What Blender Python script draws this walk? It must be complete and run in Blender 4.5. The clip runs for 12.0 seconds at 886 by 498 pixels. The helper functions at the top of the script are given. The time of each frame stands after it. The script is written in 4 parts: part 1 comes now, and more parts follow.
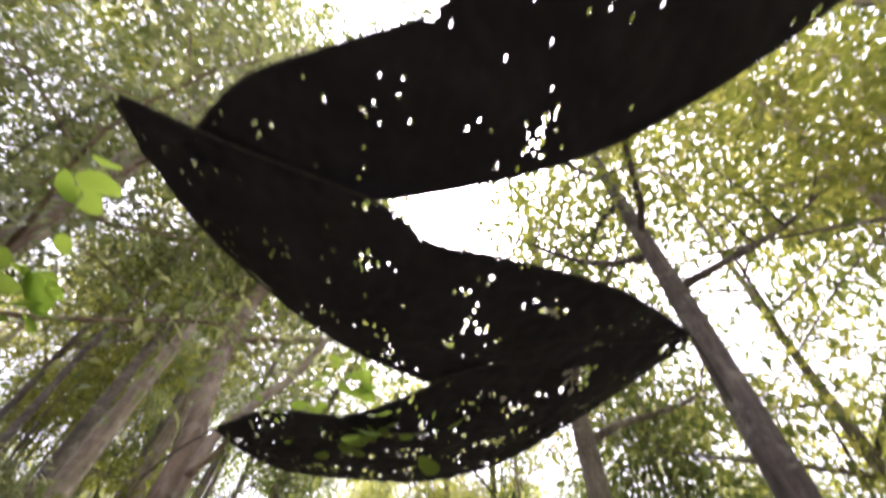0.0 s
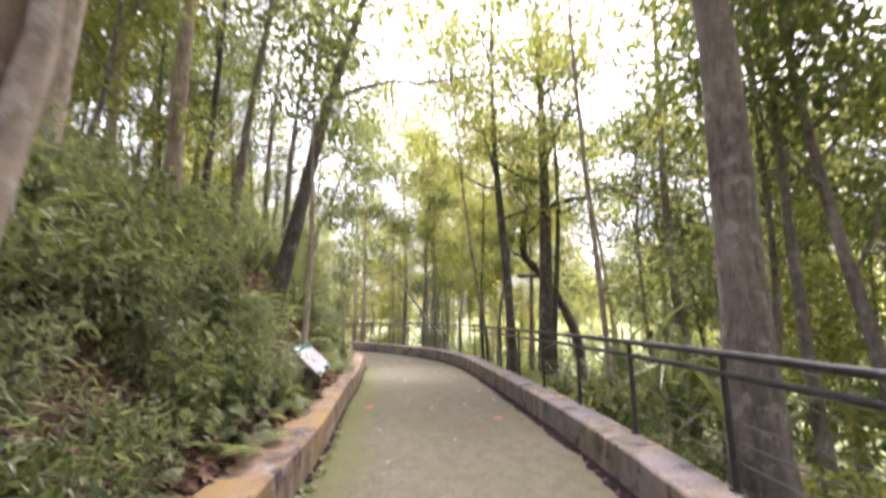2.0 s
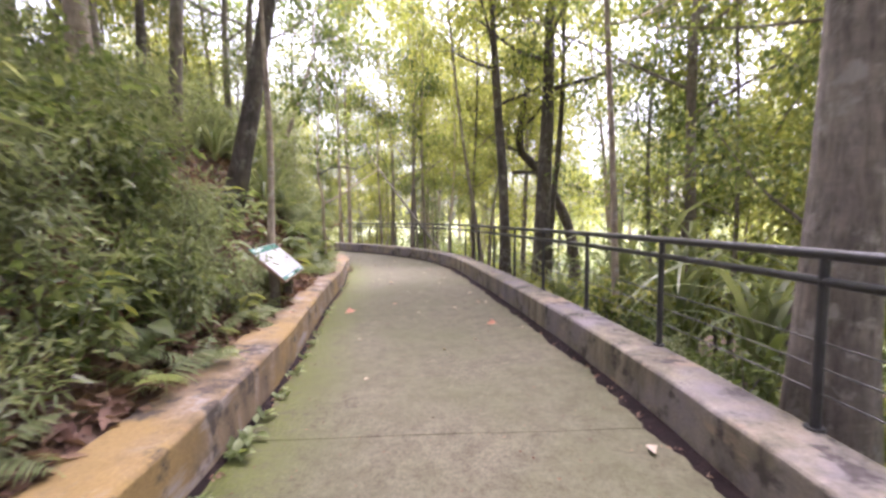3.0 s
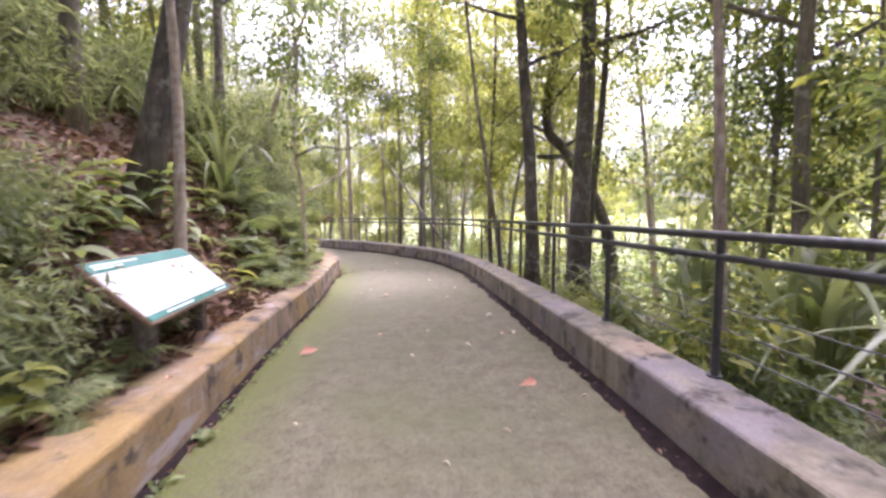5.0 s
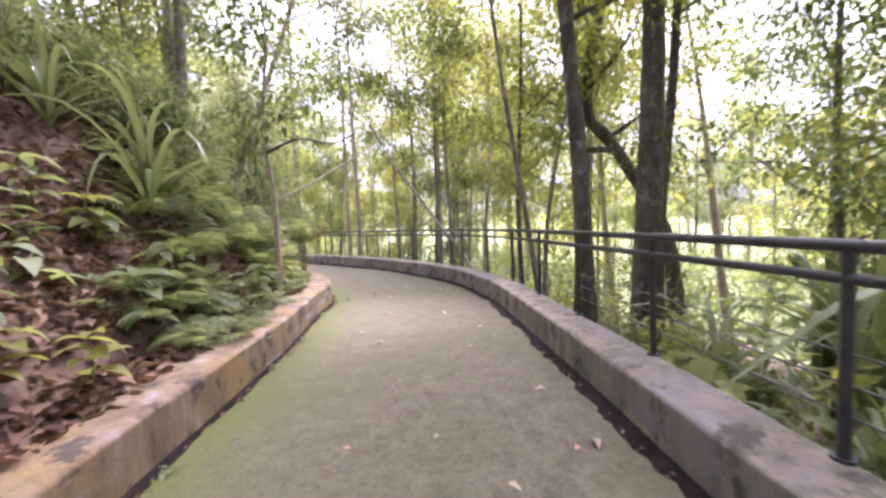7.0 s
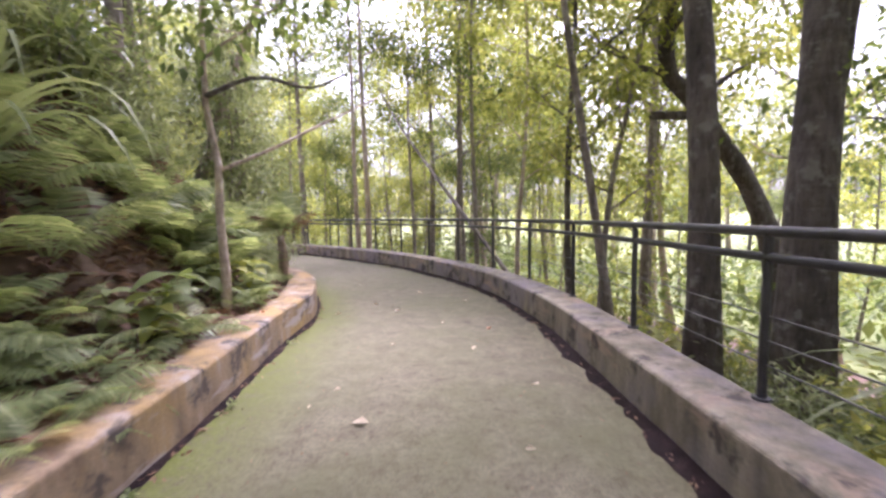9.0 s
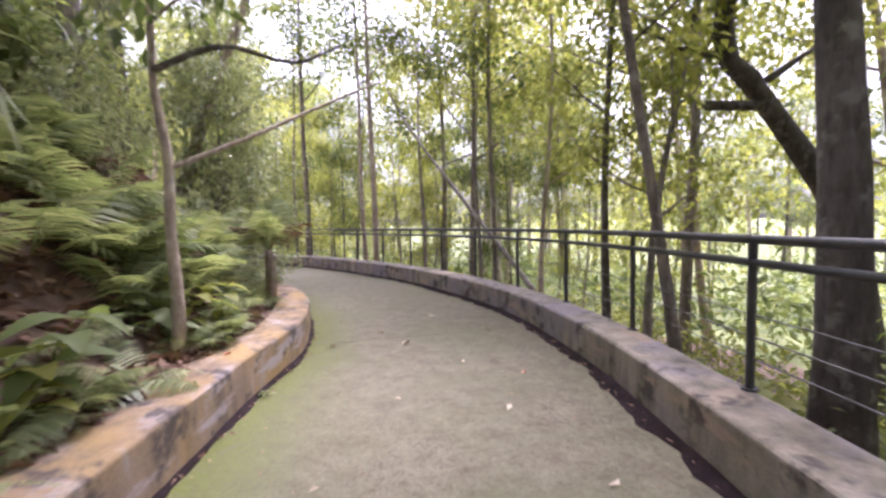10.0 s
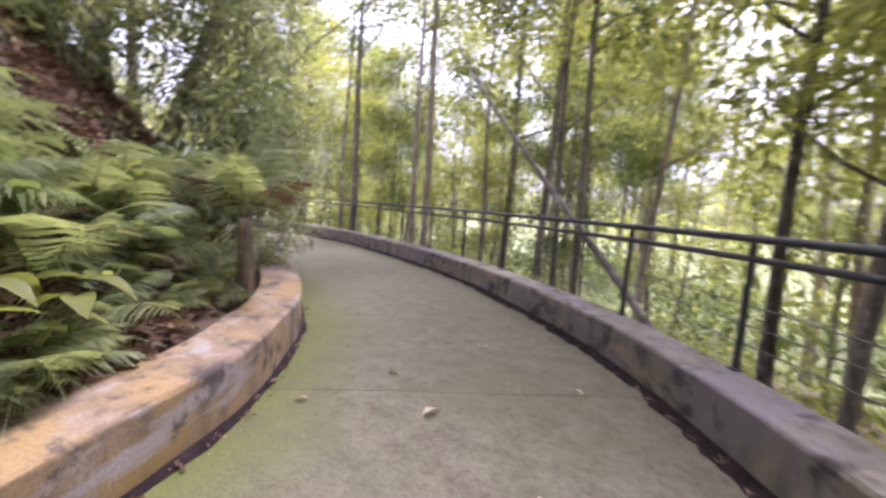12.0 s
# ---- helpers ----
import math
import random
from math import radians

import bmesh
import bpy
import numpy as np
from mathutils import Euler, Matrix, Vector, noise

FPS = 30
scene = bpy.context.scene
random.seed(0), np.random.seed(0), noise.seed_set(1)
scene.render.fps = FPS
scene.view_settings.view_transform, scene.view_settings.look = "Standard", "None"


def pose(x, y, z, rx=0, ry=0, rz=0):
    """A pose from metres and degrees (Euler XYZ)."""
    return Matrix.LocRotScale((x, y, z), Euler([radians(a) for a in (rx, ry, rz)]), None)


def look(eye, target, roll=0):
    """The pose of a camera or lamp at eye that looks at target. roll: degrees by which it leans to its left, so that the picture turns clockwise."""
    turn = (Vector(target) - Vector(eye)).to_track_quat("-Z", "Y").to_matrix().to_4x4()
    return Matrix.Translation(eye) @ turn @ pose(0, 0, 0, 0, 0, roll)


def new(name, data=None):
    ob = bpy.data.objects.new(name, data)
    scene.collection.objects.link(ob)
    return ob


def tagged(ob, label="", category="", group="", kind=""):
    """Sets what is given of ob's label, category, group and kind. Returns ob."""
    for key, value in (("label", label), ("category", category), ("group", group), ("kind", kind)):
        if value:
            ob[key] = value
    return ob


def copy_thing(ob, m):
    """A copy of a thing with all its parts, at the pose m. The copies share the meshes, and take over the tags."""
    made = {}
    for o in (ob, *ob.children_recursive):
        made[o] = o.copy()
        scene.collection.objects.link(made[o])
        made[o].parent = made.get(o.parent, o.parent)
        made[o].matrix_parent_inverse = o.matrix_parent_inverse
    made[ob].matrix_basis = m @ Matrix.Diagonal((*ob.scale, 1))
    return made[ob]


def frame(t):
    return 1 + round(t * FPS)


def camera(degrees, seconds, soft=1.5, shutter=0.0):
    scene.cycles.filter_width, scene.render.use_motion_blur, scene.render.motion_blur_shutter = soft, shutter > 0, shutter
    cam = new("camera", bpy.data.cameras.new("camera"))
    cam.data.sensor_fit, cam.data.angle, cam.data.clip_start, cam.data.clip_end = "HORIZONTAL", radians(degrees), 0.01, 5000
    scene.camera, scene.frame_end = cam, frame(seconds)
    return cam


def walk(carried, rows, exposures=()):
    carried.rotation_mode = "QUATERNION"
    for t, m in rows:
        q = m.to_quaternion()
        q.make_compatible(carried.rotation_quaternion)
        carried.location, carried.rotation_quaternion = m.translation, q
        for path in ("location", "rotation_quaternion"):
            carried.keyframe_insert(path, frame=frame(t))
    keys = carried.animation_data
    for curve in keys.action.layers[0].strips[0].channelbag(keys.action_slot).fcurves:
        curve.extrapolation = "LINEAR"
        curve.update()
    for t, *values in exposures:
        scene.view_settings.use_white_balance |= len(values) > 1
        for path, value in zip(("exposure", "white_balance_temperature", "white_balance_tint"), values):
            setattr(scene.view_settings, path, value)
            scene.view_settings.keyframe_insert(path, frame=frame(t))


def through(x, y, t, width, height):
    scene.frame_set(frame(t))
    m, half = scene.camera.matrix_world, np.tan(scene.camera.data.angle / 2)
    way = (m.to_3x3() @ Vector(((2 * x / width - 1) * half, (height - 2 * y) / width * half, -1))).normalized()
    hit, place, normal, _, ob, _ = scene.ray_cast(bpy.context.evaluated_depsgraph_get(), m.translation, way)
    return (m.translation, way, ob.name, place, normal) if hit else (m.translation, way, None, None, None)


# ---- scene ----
cam = camera(94.6, 12.0, 2.7, 0.5)
# the first seconds: the eye lowers its gaze from the nets; x, y, z, yaw, pitch, roll
START = [
    (0.0, 0.0, 0.0, 0.0, -3.35, 53.07, -2.52),
    (0.5, -0.0016, 0.036, -0.0017, -2.56, 43.55, -1.35),
    (1.0, 0.0005, 0.0744, -0.0053, 1.56, 30.94, -1.25),
    (1.5, -0.0022, 0.1151, -0.01, 3.57, 20.4, -1.7),
    (2.0, -0.0057, 0.1528, -0.0153, 4.09, 9.48, 0.24),
    (2.5, -0.006, 0.1911, -0.0196, 3.24, 0.92, -0.04),
]
M, EYE, BACK, TURN = 13.2, 1.82, -0.33, -12.2
PATH = [
    (4.3, (0.826, 4.324, 1.501), (1.183, 6.273, 1.23), -2.9),
    (4.5, (0.899, 4.536, 1.479), (1.283, 6.486, 1.251), -2.1),
    (5, (1.007, 5.077, 1.491), (1.269, 7.052, 1.321), -0.5),
    (5.5, (1.112, 5.648, 1.507), (1.456, 7.613, 1.356), -2.4),
    (6, (1.237, 6.215, 1.535), (1.423, 8.197, 1.345), -1.3),
    (6.5, (1.287, 6.786, 1.531), (1.466, 8.774, 1.403), -1.6),
    (7, (1.345, 7.393, 1.488), (1.509, 9.383, 1.369), -2.0),
    (7.2, (1.342, 7.617, 1.491), (1.391, 9.608, 1.306), -1.9),
    (8.8, (1.442, 9.577, 1.448), (1.459, 11.572, 1.302), -0.6),
    (9, (1.416, 9.821, 1.457), (1.491, 11.812, 1.29), -1.0),
    (9.5, (1.413, 10.376, 1.48), (1.418, 12.37, 1.318), 0.2),
    (10, (1.351, 10.986, 1.473), (1.379, 12.982, 1.349), -1.2),
    (10.5, (1.405, 11.561, 1.453), (1.496, 13.553, 1.296), -0.0),
    (11, (1.43, 12.094, 1.468), (1.43, 14.087, 1.302), 1.6),
    (11.5, (1.363, 12.811, 1.438), (1.384, 14.804, 1.269), 0.9),
    (12, (1.26, 13.34, 1.395), (1.02, 15.315, 1.188), 4.4),
]
walk(cam, [(t, pose(0, BACK, EYE, 0, 0, TURN) @ pose(M * x, M * y, M * z, 90 + pitch, roll, yaw)) for t, x, y, z, yaw, pitch, roll in START]
     + [(t, look(eye, target, roll)) for t, eye, target, roll in PATH], [(0, 2.25, 6250, 30), (2.5, 2.55, 6050, 34), (4.3, 2.65, 5800, 39), (7, 2.65, 5800, 39), (9.5, 2.45, 5750, 37), (12, 2.25, 5700, 37)])

# ---- light ----
world = bpy.data.worlds.new("sky")
scene.world = world
world.use_nodes = True
wn, wl = world.node_tree.nodes, world.node_tree.links
sky = wn.new("ShaderNodeTexSky")
sky.sky_type, sky.sun_disc = "NISHITA", False
sky.sun_elevation, sky.sun_rotation = radians(62), radians(20)
sky.air_density, sky.dust_density = 1.0, 4.0
pale = wn.new("ShaderNodeHueSaturation")
pale.inputs["Saturation"].default_value = 0.3
wl.new(sky.outputs[0], pale.inputs["Color"])
# overcast: the zenith is about three times as bright as the horizon
way = wn.new("ShaderNodeTexCoord")
split = wn.new("ShaderNodeSeparateXYZ")
wl.new(way.outputs["Generated"], split.inputs[0])
rise = wn.new("ShaderNodeMapRange")
rise.inputs["To Min"].default_value, rise.inputs["To Max"].default_value = 0.32, 1.85
wl.new(split.outputs["Z"], rise.inputs["Value"])
cloud = wn.new("ShaderNodeMix")
cloud.data_type, cloud.blend_type = "RGBA", "MULTIPLY"
cloud.inputs[0].default_value = 1.0
wl.new(pale.outputs[0], cloud.inputs[6])
wl.new(rise.outputs[0], cloud.inputs[7])
wl.new(cloud.outputs[2], wn["Background"].inputs["Color"])
wn["Background"].inputs["Strength"].default_value = 0.15
sun = new("sun", bpy.data.lights.new("sun", "SUN"))
sun.data.energy, sun.data.angle, sun.data.color = 1.4, radians(14), (1.0, 0.96, 0.88)
sun.matrix_world = look((0, 0, 30), (-4.8, -13.2, 3.6))

# ---- materials ----
def material(name, rough=0.8, metal=0.0):
    m = bpy.data.materials.new(name)
    m.use_nodes = True
    bsdf = m.node_tree.nodes["Principled BSDF"]
    bsdf.inputs["Roughness"].default_value, bsdf.inputs["Metallic"].default_value = rough, metal
    return m, m.node_tree.nodes, m.node_tree.links, bsdf


def coords(n, l, scale=(1, 1, 1), space="Object"):
    c, mp = n.new("ShaderNodeTexCoord"), n.new("ShaderNodeMapping")
    mp.inputs["Scale"].default_value = scale
    l.new(c.outputs[space], mp.inputs[0])
    return mp.outputs[0]


def noise_tex(n, l, at, scale, detail=6, rough=0.6):
    t = n.new("ShaderNodeTexNoise")
    t.inputs["Scale"].default_value, t.inputs["Detail"].default_value, t.inputs["Roughness"].default_value = scale, detail, rough
    l.new(at, t.inputs["Vector"])
    return t.outputs["Fac"]


def ramp(n, l, fac, stops):
    r = n.new("ShaderNodeValToRGB")
    while len(r.color_ramp.elements) < len(stops):
        r.color_ramp.elements.new(0.5)
    for e, (p, c) in zip(r.color_ramp.elements, stops):
        e.position, e.color = p, (*c, 1)
    l.new(fac, r.inputs[0])
    return r.outputs[0]


def mixed(n, l, fac, a, b, mode="MIX"):
    m = n.new("ShaderNodeMix")
    m.data_type, m.blend_type = "RGBA", mode
    for v, s in ((fac, m.inputs[0]), (a, m.inputs[6]), (b, m.inputs[7])):
        if hasattr(v, "default_value"):
            l.new(v, s)
        else:
            s.default_value = v if isinstance(v, float) else (*v, 1)
    return m.outputs[2]


def bumped(n, l, bsdf, height, strength=0.4, distance=0.02):
    b = n.new("ShaderNodeBump")
    b.inputs["Strength"].default_value, b.inputs["Distance"].default_value = strength, distance
    l.new(height, b.inputs["Height"])
    l.new(b.outputs[0], bsdf.inputs["Normal"])


def mottled(name, stops, scale, fine, rough=0.85, bump=0.4, stretch=(1, 1, 1), metal=0.0, grain=0.5, distance=0.02):
    """A surface of patches at one size and grain at a finer one."""
    m, n, l, b = material(name, rough, metal)
    at = coords(n, l, stretch)
    big, small = noise_tex(n, l, at, scale), noise_tex(n, l, at, fine, 8, 0.7)
    base = ramp(n, l, big, stops)
    speck = ramp(n, l, small, [(0.3, (0.55, 0.55, 0.55)), (0.7, (1.3, 1.3, 1.3))])
    l.new(mixed(n, l, grain, base, speck, "MULTIPLY"), b.inputs["Base Color"])
    bumped(n, l, b, small, bump, distance)
    return m


def leafy(name, stops, through=0.45, rough=0.55):
    """Leaves: each one of its own shade, letting light through."""
    m, n, l, b = material(name, rough)
    g = n.new("ShaderNodeNewGeometry")
    o = n.new("ShaderNodeObjectInfo")
    add = n.new("ShaderNodeMath")
    add.operation = "MULTIPLY_ADD"
    add.inputs[1].default_value = 0.8
    l.new(g.outputs["Random Per Island"], add.inputs[0])
    s = n.new("ShaderNodeMath")
    s.operation = "MULTIPLY"
    s.inputs[1].default_value = 0.2
    l.new(o.outputs["Random"], s.inputs[0])
    l.new(s.outputs[0], add.inputs[2])
    col = ramp(n, l, add.outputs[0], stops)
    l.new(col, b.inputs["Base Color"])
    t = n.new("ShaderNodeBsdfTranslucent")
    warm = mixed(n, l, 1.0, col, (1.25, 1.2, 0.68), "MULTIPLY")
    l.new(warm, t.inputs["Color"])
    mx = n.new("ShaderNodeMixShader")
    mx.inputs[0].default_value = through
    l.new(b.outputs[0], mx.inputs[1])
    l.new(t.outputs[0], mx.inputs[2])
    l.new(mx.outputs[0], n["Material Output"].inputs[0])
    return m


LEAF_MID = leafy("leaf_green", [(0.0, (0.075, 0.11, 0.045)), (0.5, (0.135, 0.18, 0.07)), (0.85, (0.21, 0.25, 0.105)), (1.0, (0.29, 0.29, 0.125))], 0.57)
LEAF_LIGHT = leafy("leaf_yellow_green", [(0.0, (0.15, 0.19, 0.05)), (0.5, (0.25, 0.28, 0.085)), (1.0, (0.40, 0.39, 0.14))], 0.6)
LEAF_DARK = leafy("leaf_dark", [(0.0, (0.09, 0.12, 0.065)), (0.6, (0.16, 0.20, 0.105)), (1.0, (0.28, 0.30, 0.18))], 0.45, 0.4)
LEAF_FERN = leafy("leaf_fern", [(0.0, (0.14, 0.19, 0.085)), (0.6, (0.26, 0.31, 0.16)), (1.0, (0.42, 0.44, 0.27))], 0.5)
LEAF_LANCE = leafy("leaf_lance", [(0.0, (0.13, 0.17, 0.085)), (0.6, (0.23, 0.27, 0.145)), (1.0, (0.38, 0.40, 0.25))], 0.45, 0.38)
LEAF_VINE = leafy("leaf_vine", [(0.0, (0.10, 0.18, 0.03)), (0.5, (0.18, 0.29, 0.055)), (1.0, (0.30, 0.38, 0.10))], 0.6)
LEAF_DRY = leafy("leaf_dry", [(0.0, (0.085, 0.042, 0.03)), (0.5, (0.175, 0.098, 0.068)), (1.0, (0.33, 0.22, 0.15))], 0.15, 0.8)


def bark(name, stops, lichen, amount=0.5, plates=7.0):
    """Cracked bark: upright plates, faint rings and pale lichen patches."""
    m, n, l, b = material(name, 0.92)
    at, tall, flat = coords(n, l), coords(n, l, (1, 1, 0.22)), coords(n, l, (0.25, 0.25, 1))
    crack = noise_tex(n, l, tall, plates * 3, 8, 0.7)
    big = noise_tex(n, l, tall, plates * 0.5, 4)
    ring = noise_tex(n, l, flat, 9, 4, 0.6)
    spots = noise_tex(n, l, at, 5.5, 5, 0.65)
    base = ramp(n, l, big, stops)
    base = mixed(n, l, 0.75, base, ramp(n, l, crack, [(0.32, (0.3, 0.28, 0.27)), (0.5, (0.95, 0.95, 0.95)), (0.7, (1.35, 1.33, 1.3))]), "MULTIPLY")
    base = mixed(n, l, 0.4, base, ramp(n, l, ring, [(0.35, (0.5, 0.5, 0.5)), (0.6, (1.2, 1.2, 1.2))]), "MULTIPLY")
    k = amount
    base = mixed(n, l, ramp(n, l, spots, [(0.54, (0, 0, 0)), (0.64, (k, k, k))]), base, lichen)
    l.new(base, b.inputs["Base Color"])
    bumped(n, l, b, crack, 0.9, 0.03)
    return m


BARK = bark("bark_grey", [(0.3, (0.125, 0.108, 0.093)), (0.5, (0.21, 0.18, 0.152)), (0.72, (0.33, 0.295, 0.255))], (0.36, 0.34, 0.30), 0.7)
BARK_DARK = bark("bark_dark", [(0.3, (0.065, 0.056, 0.05)), (0.55, (0.125, 0.106, 0.093)), (0.75, (0.205, 0.18, 0.155))], (0.27, 0.26, 0.225), 0.6)
BARK_PALE = bark("bark_pale", [(0.3, (0.29, 0.225, 0.18)), (0.55, (0.44, 0.36, 0.295)), (0.75, (0.56, 0.50, 0.43))], (0.58, 0.55, 0.50), 0.5, 5.0)
BARK_BROWN = bark("bark_brown", [(0.3, (0.15, 0.10, 0.07)), (0.5, (0.25, 0.185, 0.135)), (0.72, (0.40, 0.33, 0.26))], (0.42, 0.37, 0.31), 0.5, 5.0)
IRON = mottled("painted_iron", [(0.35, (0.03, 0.03, 0.034)), (0.6, (0.055, 0.055, 0.06)), (0.8, (0.10, 0.095, 0.09))], 6, 60, 0.42, 0.15, metal=0.2)
WIRE = mottled("wire_steel", [(0.4, (0.08, 0.078, 0.075)), (0.7, (0.16, 0.155, 0.145))], 8, 60, 0.5, 0.1, metal=0.4)
SOIL = mottled("soil", [(0.3, (0.07, 0.045, 0.033)), (0.5, (0.15, 0.095, 0.07)), (0.7, (0.24, 0.17, 0.13))], 1.6, 14, 0.95, 0.9, distance=0.05)

GRASS = mottled("grass", [(0.3, (0.09, 0.115, 0.035)), (0.5, (0.15, 0.175, 0.06)), (0.7, (0.22, 0.235, 0.10))], 0.5, 9, 0.95, 0.9, distance=0.05)
NET = mottled("shade_net_cloth", [(0.35, (0.008, 0.008, 0.014)), (0.6, (0.016, 0.016, 0.026)), (0.8, (0.03, 0.03, 0.042))], 3, 120, 0.9, 0.3)
ROPE = mottled("rope_dark", [(0.4, (0.03, 0.028, 0.03)), (0.7, (0.07, 0.06, 0.055))], 20, 90, 0.95, 0.5)
WOOD = mottled("sign_wood", [(0.35, (0.16, 0.10, 0.07)), (0.6, (0.26, 0.17, 0.12))], 4, 40, 0.7, 0.3, (1, 0.2, 1))
SIGN_WHITE = mottled("sign_white", [(0.35, (0.54, 0.54, 0.58)), (0.7, (0.64, 0.64, 0.67))], 2, 40, 0.25, 0.03, grain=0.1)
SIGN_GREEN = mottled("sign_green", [(0.35, (0.05, 0.16, 0.14)), (0.7, (0.09, 0.24, 0.21))], 2, 40, 0.25, 0.03, grain=0.1)
INK = mottled("sign_ink", [(0.4, (0.26, 0.27, 0.28)), (0.7, (0.4, 0.4, 0.42))], 5, 40, 0.3, 0.0)
INK_PALE = mottled("sign_letters", [(0.4, (0.45, 0.55, 0.52)), (0.7, (0.6, 0.68, 0.66))], 5, 40, 0.3, 0.0)
INK_RED = mottled("sign_red", [(0.4, (0.45, 0.07, 0.06)), (0.7, (0.55, 0.12, 0.09))], 5, 40, 0.3, 0.0)
LEAF_RED = leafy("fallen_orange", [(0.0, (0.5, 0.21, 0.14)), (1.0, (0.64, 0.34, 0.25))], 0.1, 0.7)
LEAF_PALE = leafy("fallen_pale", [(0.0, (0.34, 0.26, 0.17)), (0.5, (0.48, 0.41, 0.32)), (1.0, (0.26, 0.17, 0.11))], 0.1, 0.7)


# ---- tools ----
def mesh_of(name, verts, faces, mat=None, smooth=False):
    me = bpy.data.meshes.new(name)
    me.from_pydata([tuple(v) for v in verts], [], faces)
    if mat:
        me.materials.append(mat)
    if smooth:
        me.polygons.foreach_set("use_smooth", [True] * len(me.polygons))
    me.update()
    return me


def thing(name, at=(0, 0, 0), label="", category="", group="", kind=""):
    ob = new(name)
    ob.empty_display_size = 0.1
    ob.location = at
    return tagged(ob, label, category, group, kind)


def put(name, me, parent, m=None, label="", kind=""):
    ob = new(name, me)
    ob.parent = parent
    if m is not None:
        ob.matrix_basis = m
    return tagged(ob, label, "", "", kind)


def part(name, bm, mat, parent, label=""):
    me = bpy.data.meshes.new(name)
    bm.to_mesh(me)
    bm.free()
    me.materials.append(mat)
    return put(name, me, parent, None, label)


def smooth_line(points, step=0.25):
    """Catmull-Rom through the points, then evened out."""
    p = np.array(points, float)
    p = np.vstack([2 * p[0] - p[1], p, 2 * p[-1] - p[-2]])
    out = []
    for i in range(1, len(p) - 2):
        for t in np.linspace(0, 1, 24, endpoint=False):
            a, b, c, d = p[i - 1:i + 3]
            out.append(0.5 * (2 * b + (c - a) * t + (2 * a - 5 * b + 4 * c - d) * t * t + (3 * b - a - 3 * c + d) * t ** 3))
    out.append(p[-2])
    out = np.array(out)
    s = np.concatenate([[0], np.cumsum(np.linalg.norm(np.diff(out, axis=0), axis=1))])
    u = np.linspace(0, s[-1], max(2, int(s[-1] / step)))
    return np.stack([np.interp(u, s, out[:, k]) for k in range(out.shape[1])], 1)


def normals2(line):
    """To the right of the way walked."""
    d = np.gradient(line[:, :2], axis=0)
    d /= np.linalg.norm(d, axis=1)[:, None]
    return np.stack([d[:, 1], -d[:, 0]], 1)


def sweep(line, profile, side, wobble=0.0, seed=0):
    """A closed profile of (offset, z) carried along a plan line."""
    rng = np.random.default_rng(seed)
    nrm = normals2(line) * side
    k, verts, faces = len(profile), [], []
    for p, q in zip(line, nrm):
        for o, z in profile:
            j = rng.normal(0, wobble, 2) if wobble else (0, 0)
            verts.append((p[0] + q[0] * (o + j[0]), p[1] + q[1] * (o + j[0]), z + j[1]))
    for i in range(len(line) - 1):
        for a in range(k):
            b = (a + 1) % k
            f = (i * k + a, i * k + b, (i + 1) * k + b, (i + 1) * k + a)
            faces.append(f if side > 0 else f[::-1])
    faces += [tuple(range(k)), tuple(range((len(line) - 1) * k, len(line) * k))[::-1]]
    return verts, faces


def tube(verts, faces, pts, radii, sides=8, rough=0.0, rng=None):
    pts = np.array(pts, float)
    t = np.gradient(pts, axis=0)
    t /= np.linalg.norm(t, axis=1)[:, None] + 1e-9
    up = np.array([0.0, 0, 1]) if abs(t[0][2]) < 0.9 else np.array([1.0, 0, 0])
    base = len(verts)
    for p, d, r in zip(pts, t, radii):
        a = np.cross(d, up)
        a /= np.linalg.norm(a)
        b = np.cross(d, a)
        for i in range(sides):
            w = 2 * math.pi * i / sides
            rr = r * (1 + (rng.normal(0, rough) if rough else 0))
            verts.append(tuple(p + rr * (math.cos(w) * a + math.sin(w) * b)))
    for i in range(len(pts) - 1):
        for j in range(sides):
            q = (j + 1) % sides
            faces.append((base + i * sides + j, base + i * sides + q, base + (i + 1) * sides + q, base + (i + 1) * sides + j))
    faces.append(tuple(base + j for j in range(sides))[::-1])
    faces.append(tuple(base + (len(pts) - 1) * sides + j for j in range(sides)))


def leaves(name, centres, heading, length, wide, mat, rng, fold=0.25, jitter=0.35):
    """Folded leaf blades at the centres, each pointing along its heading."""
    c = np.asarray(centres, float)
    n = len(c)
    d = np.asarray(heading, float) + rng.normal(0, jitter, (n, 3))
    d /= np.linalg.norm(d, axis=1)[:, None] + 1e-9
    up = rng.normal(0, 0.45, (n, 3)) + (0, 0, 1)
    s = np.cross(d, up)
    s /= np.linalg.norm(s, axis=1)[:, None] + 1e-9
    u = np.cross(s, d)
    ln = (length * rng.uniform(0.6, 1.3, n))[:, None]
    w = ln * wide
    tip, root = c + d * ln - u * ln * 0.12, c
    v = np.stack([root, c + d * ln * 0.4 + s * w * 0.5 + u * w * fold, tip, c + d * ln * 0.4 - s * w * 0.5 + u * w * fold], 1).reshape(-1, 3)
    idx = (np.arange(n) * 4)[:, None]
    f = np.concatenate([idx + [0, 1, 2], idx + [0, 2, 3]], 1).reshape(-1, 3)
    me = bpy.data.meshes.new(name)
    me.vertices.add(len(v))
    me.vertices.foreach_set("co", v.ravel())
    me.loops.add(f.size)
    me.loops.foreach_set("vertex_index", f.ravel().astype(np.int32))
    me.polygons.add(len(f))
    me.polygons.foreach_set("loop_start", np.arange(0, f.size, 3, dtype=np.int32))
    me.materials.append(mat)
    me.update(calc_edges=True)
    return me


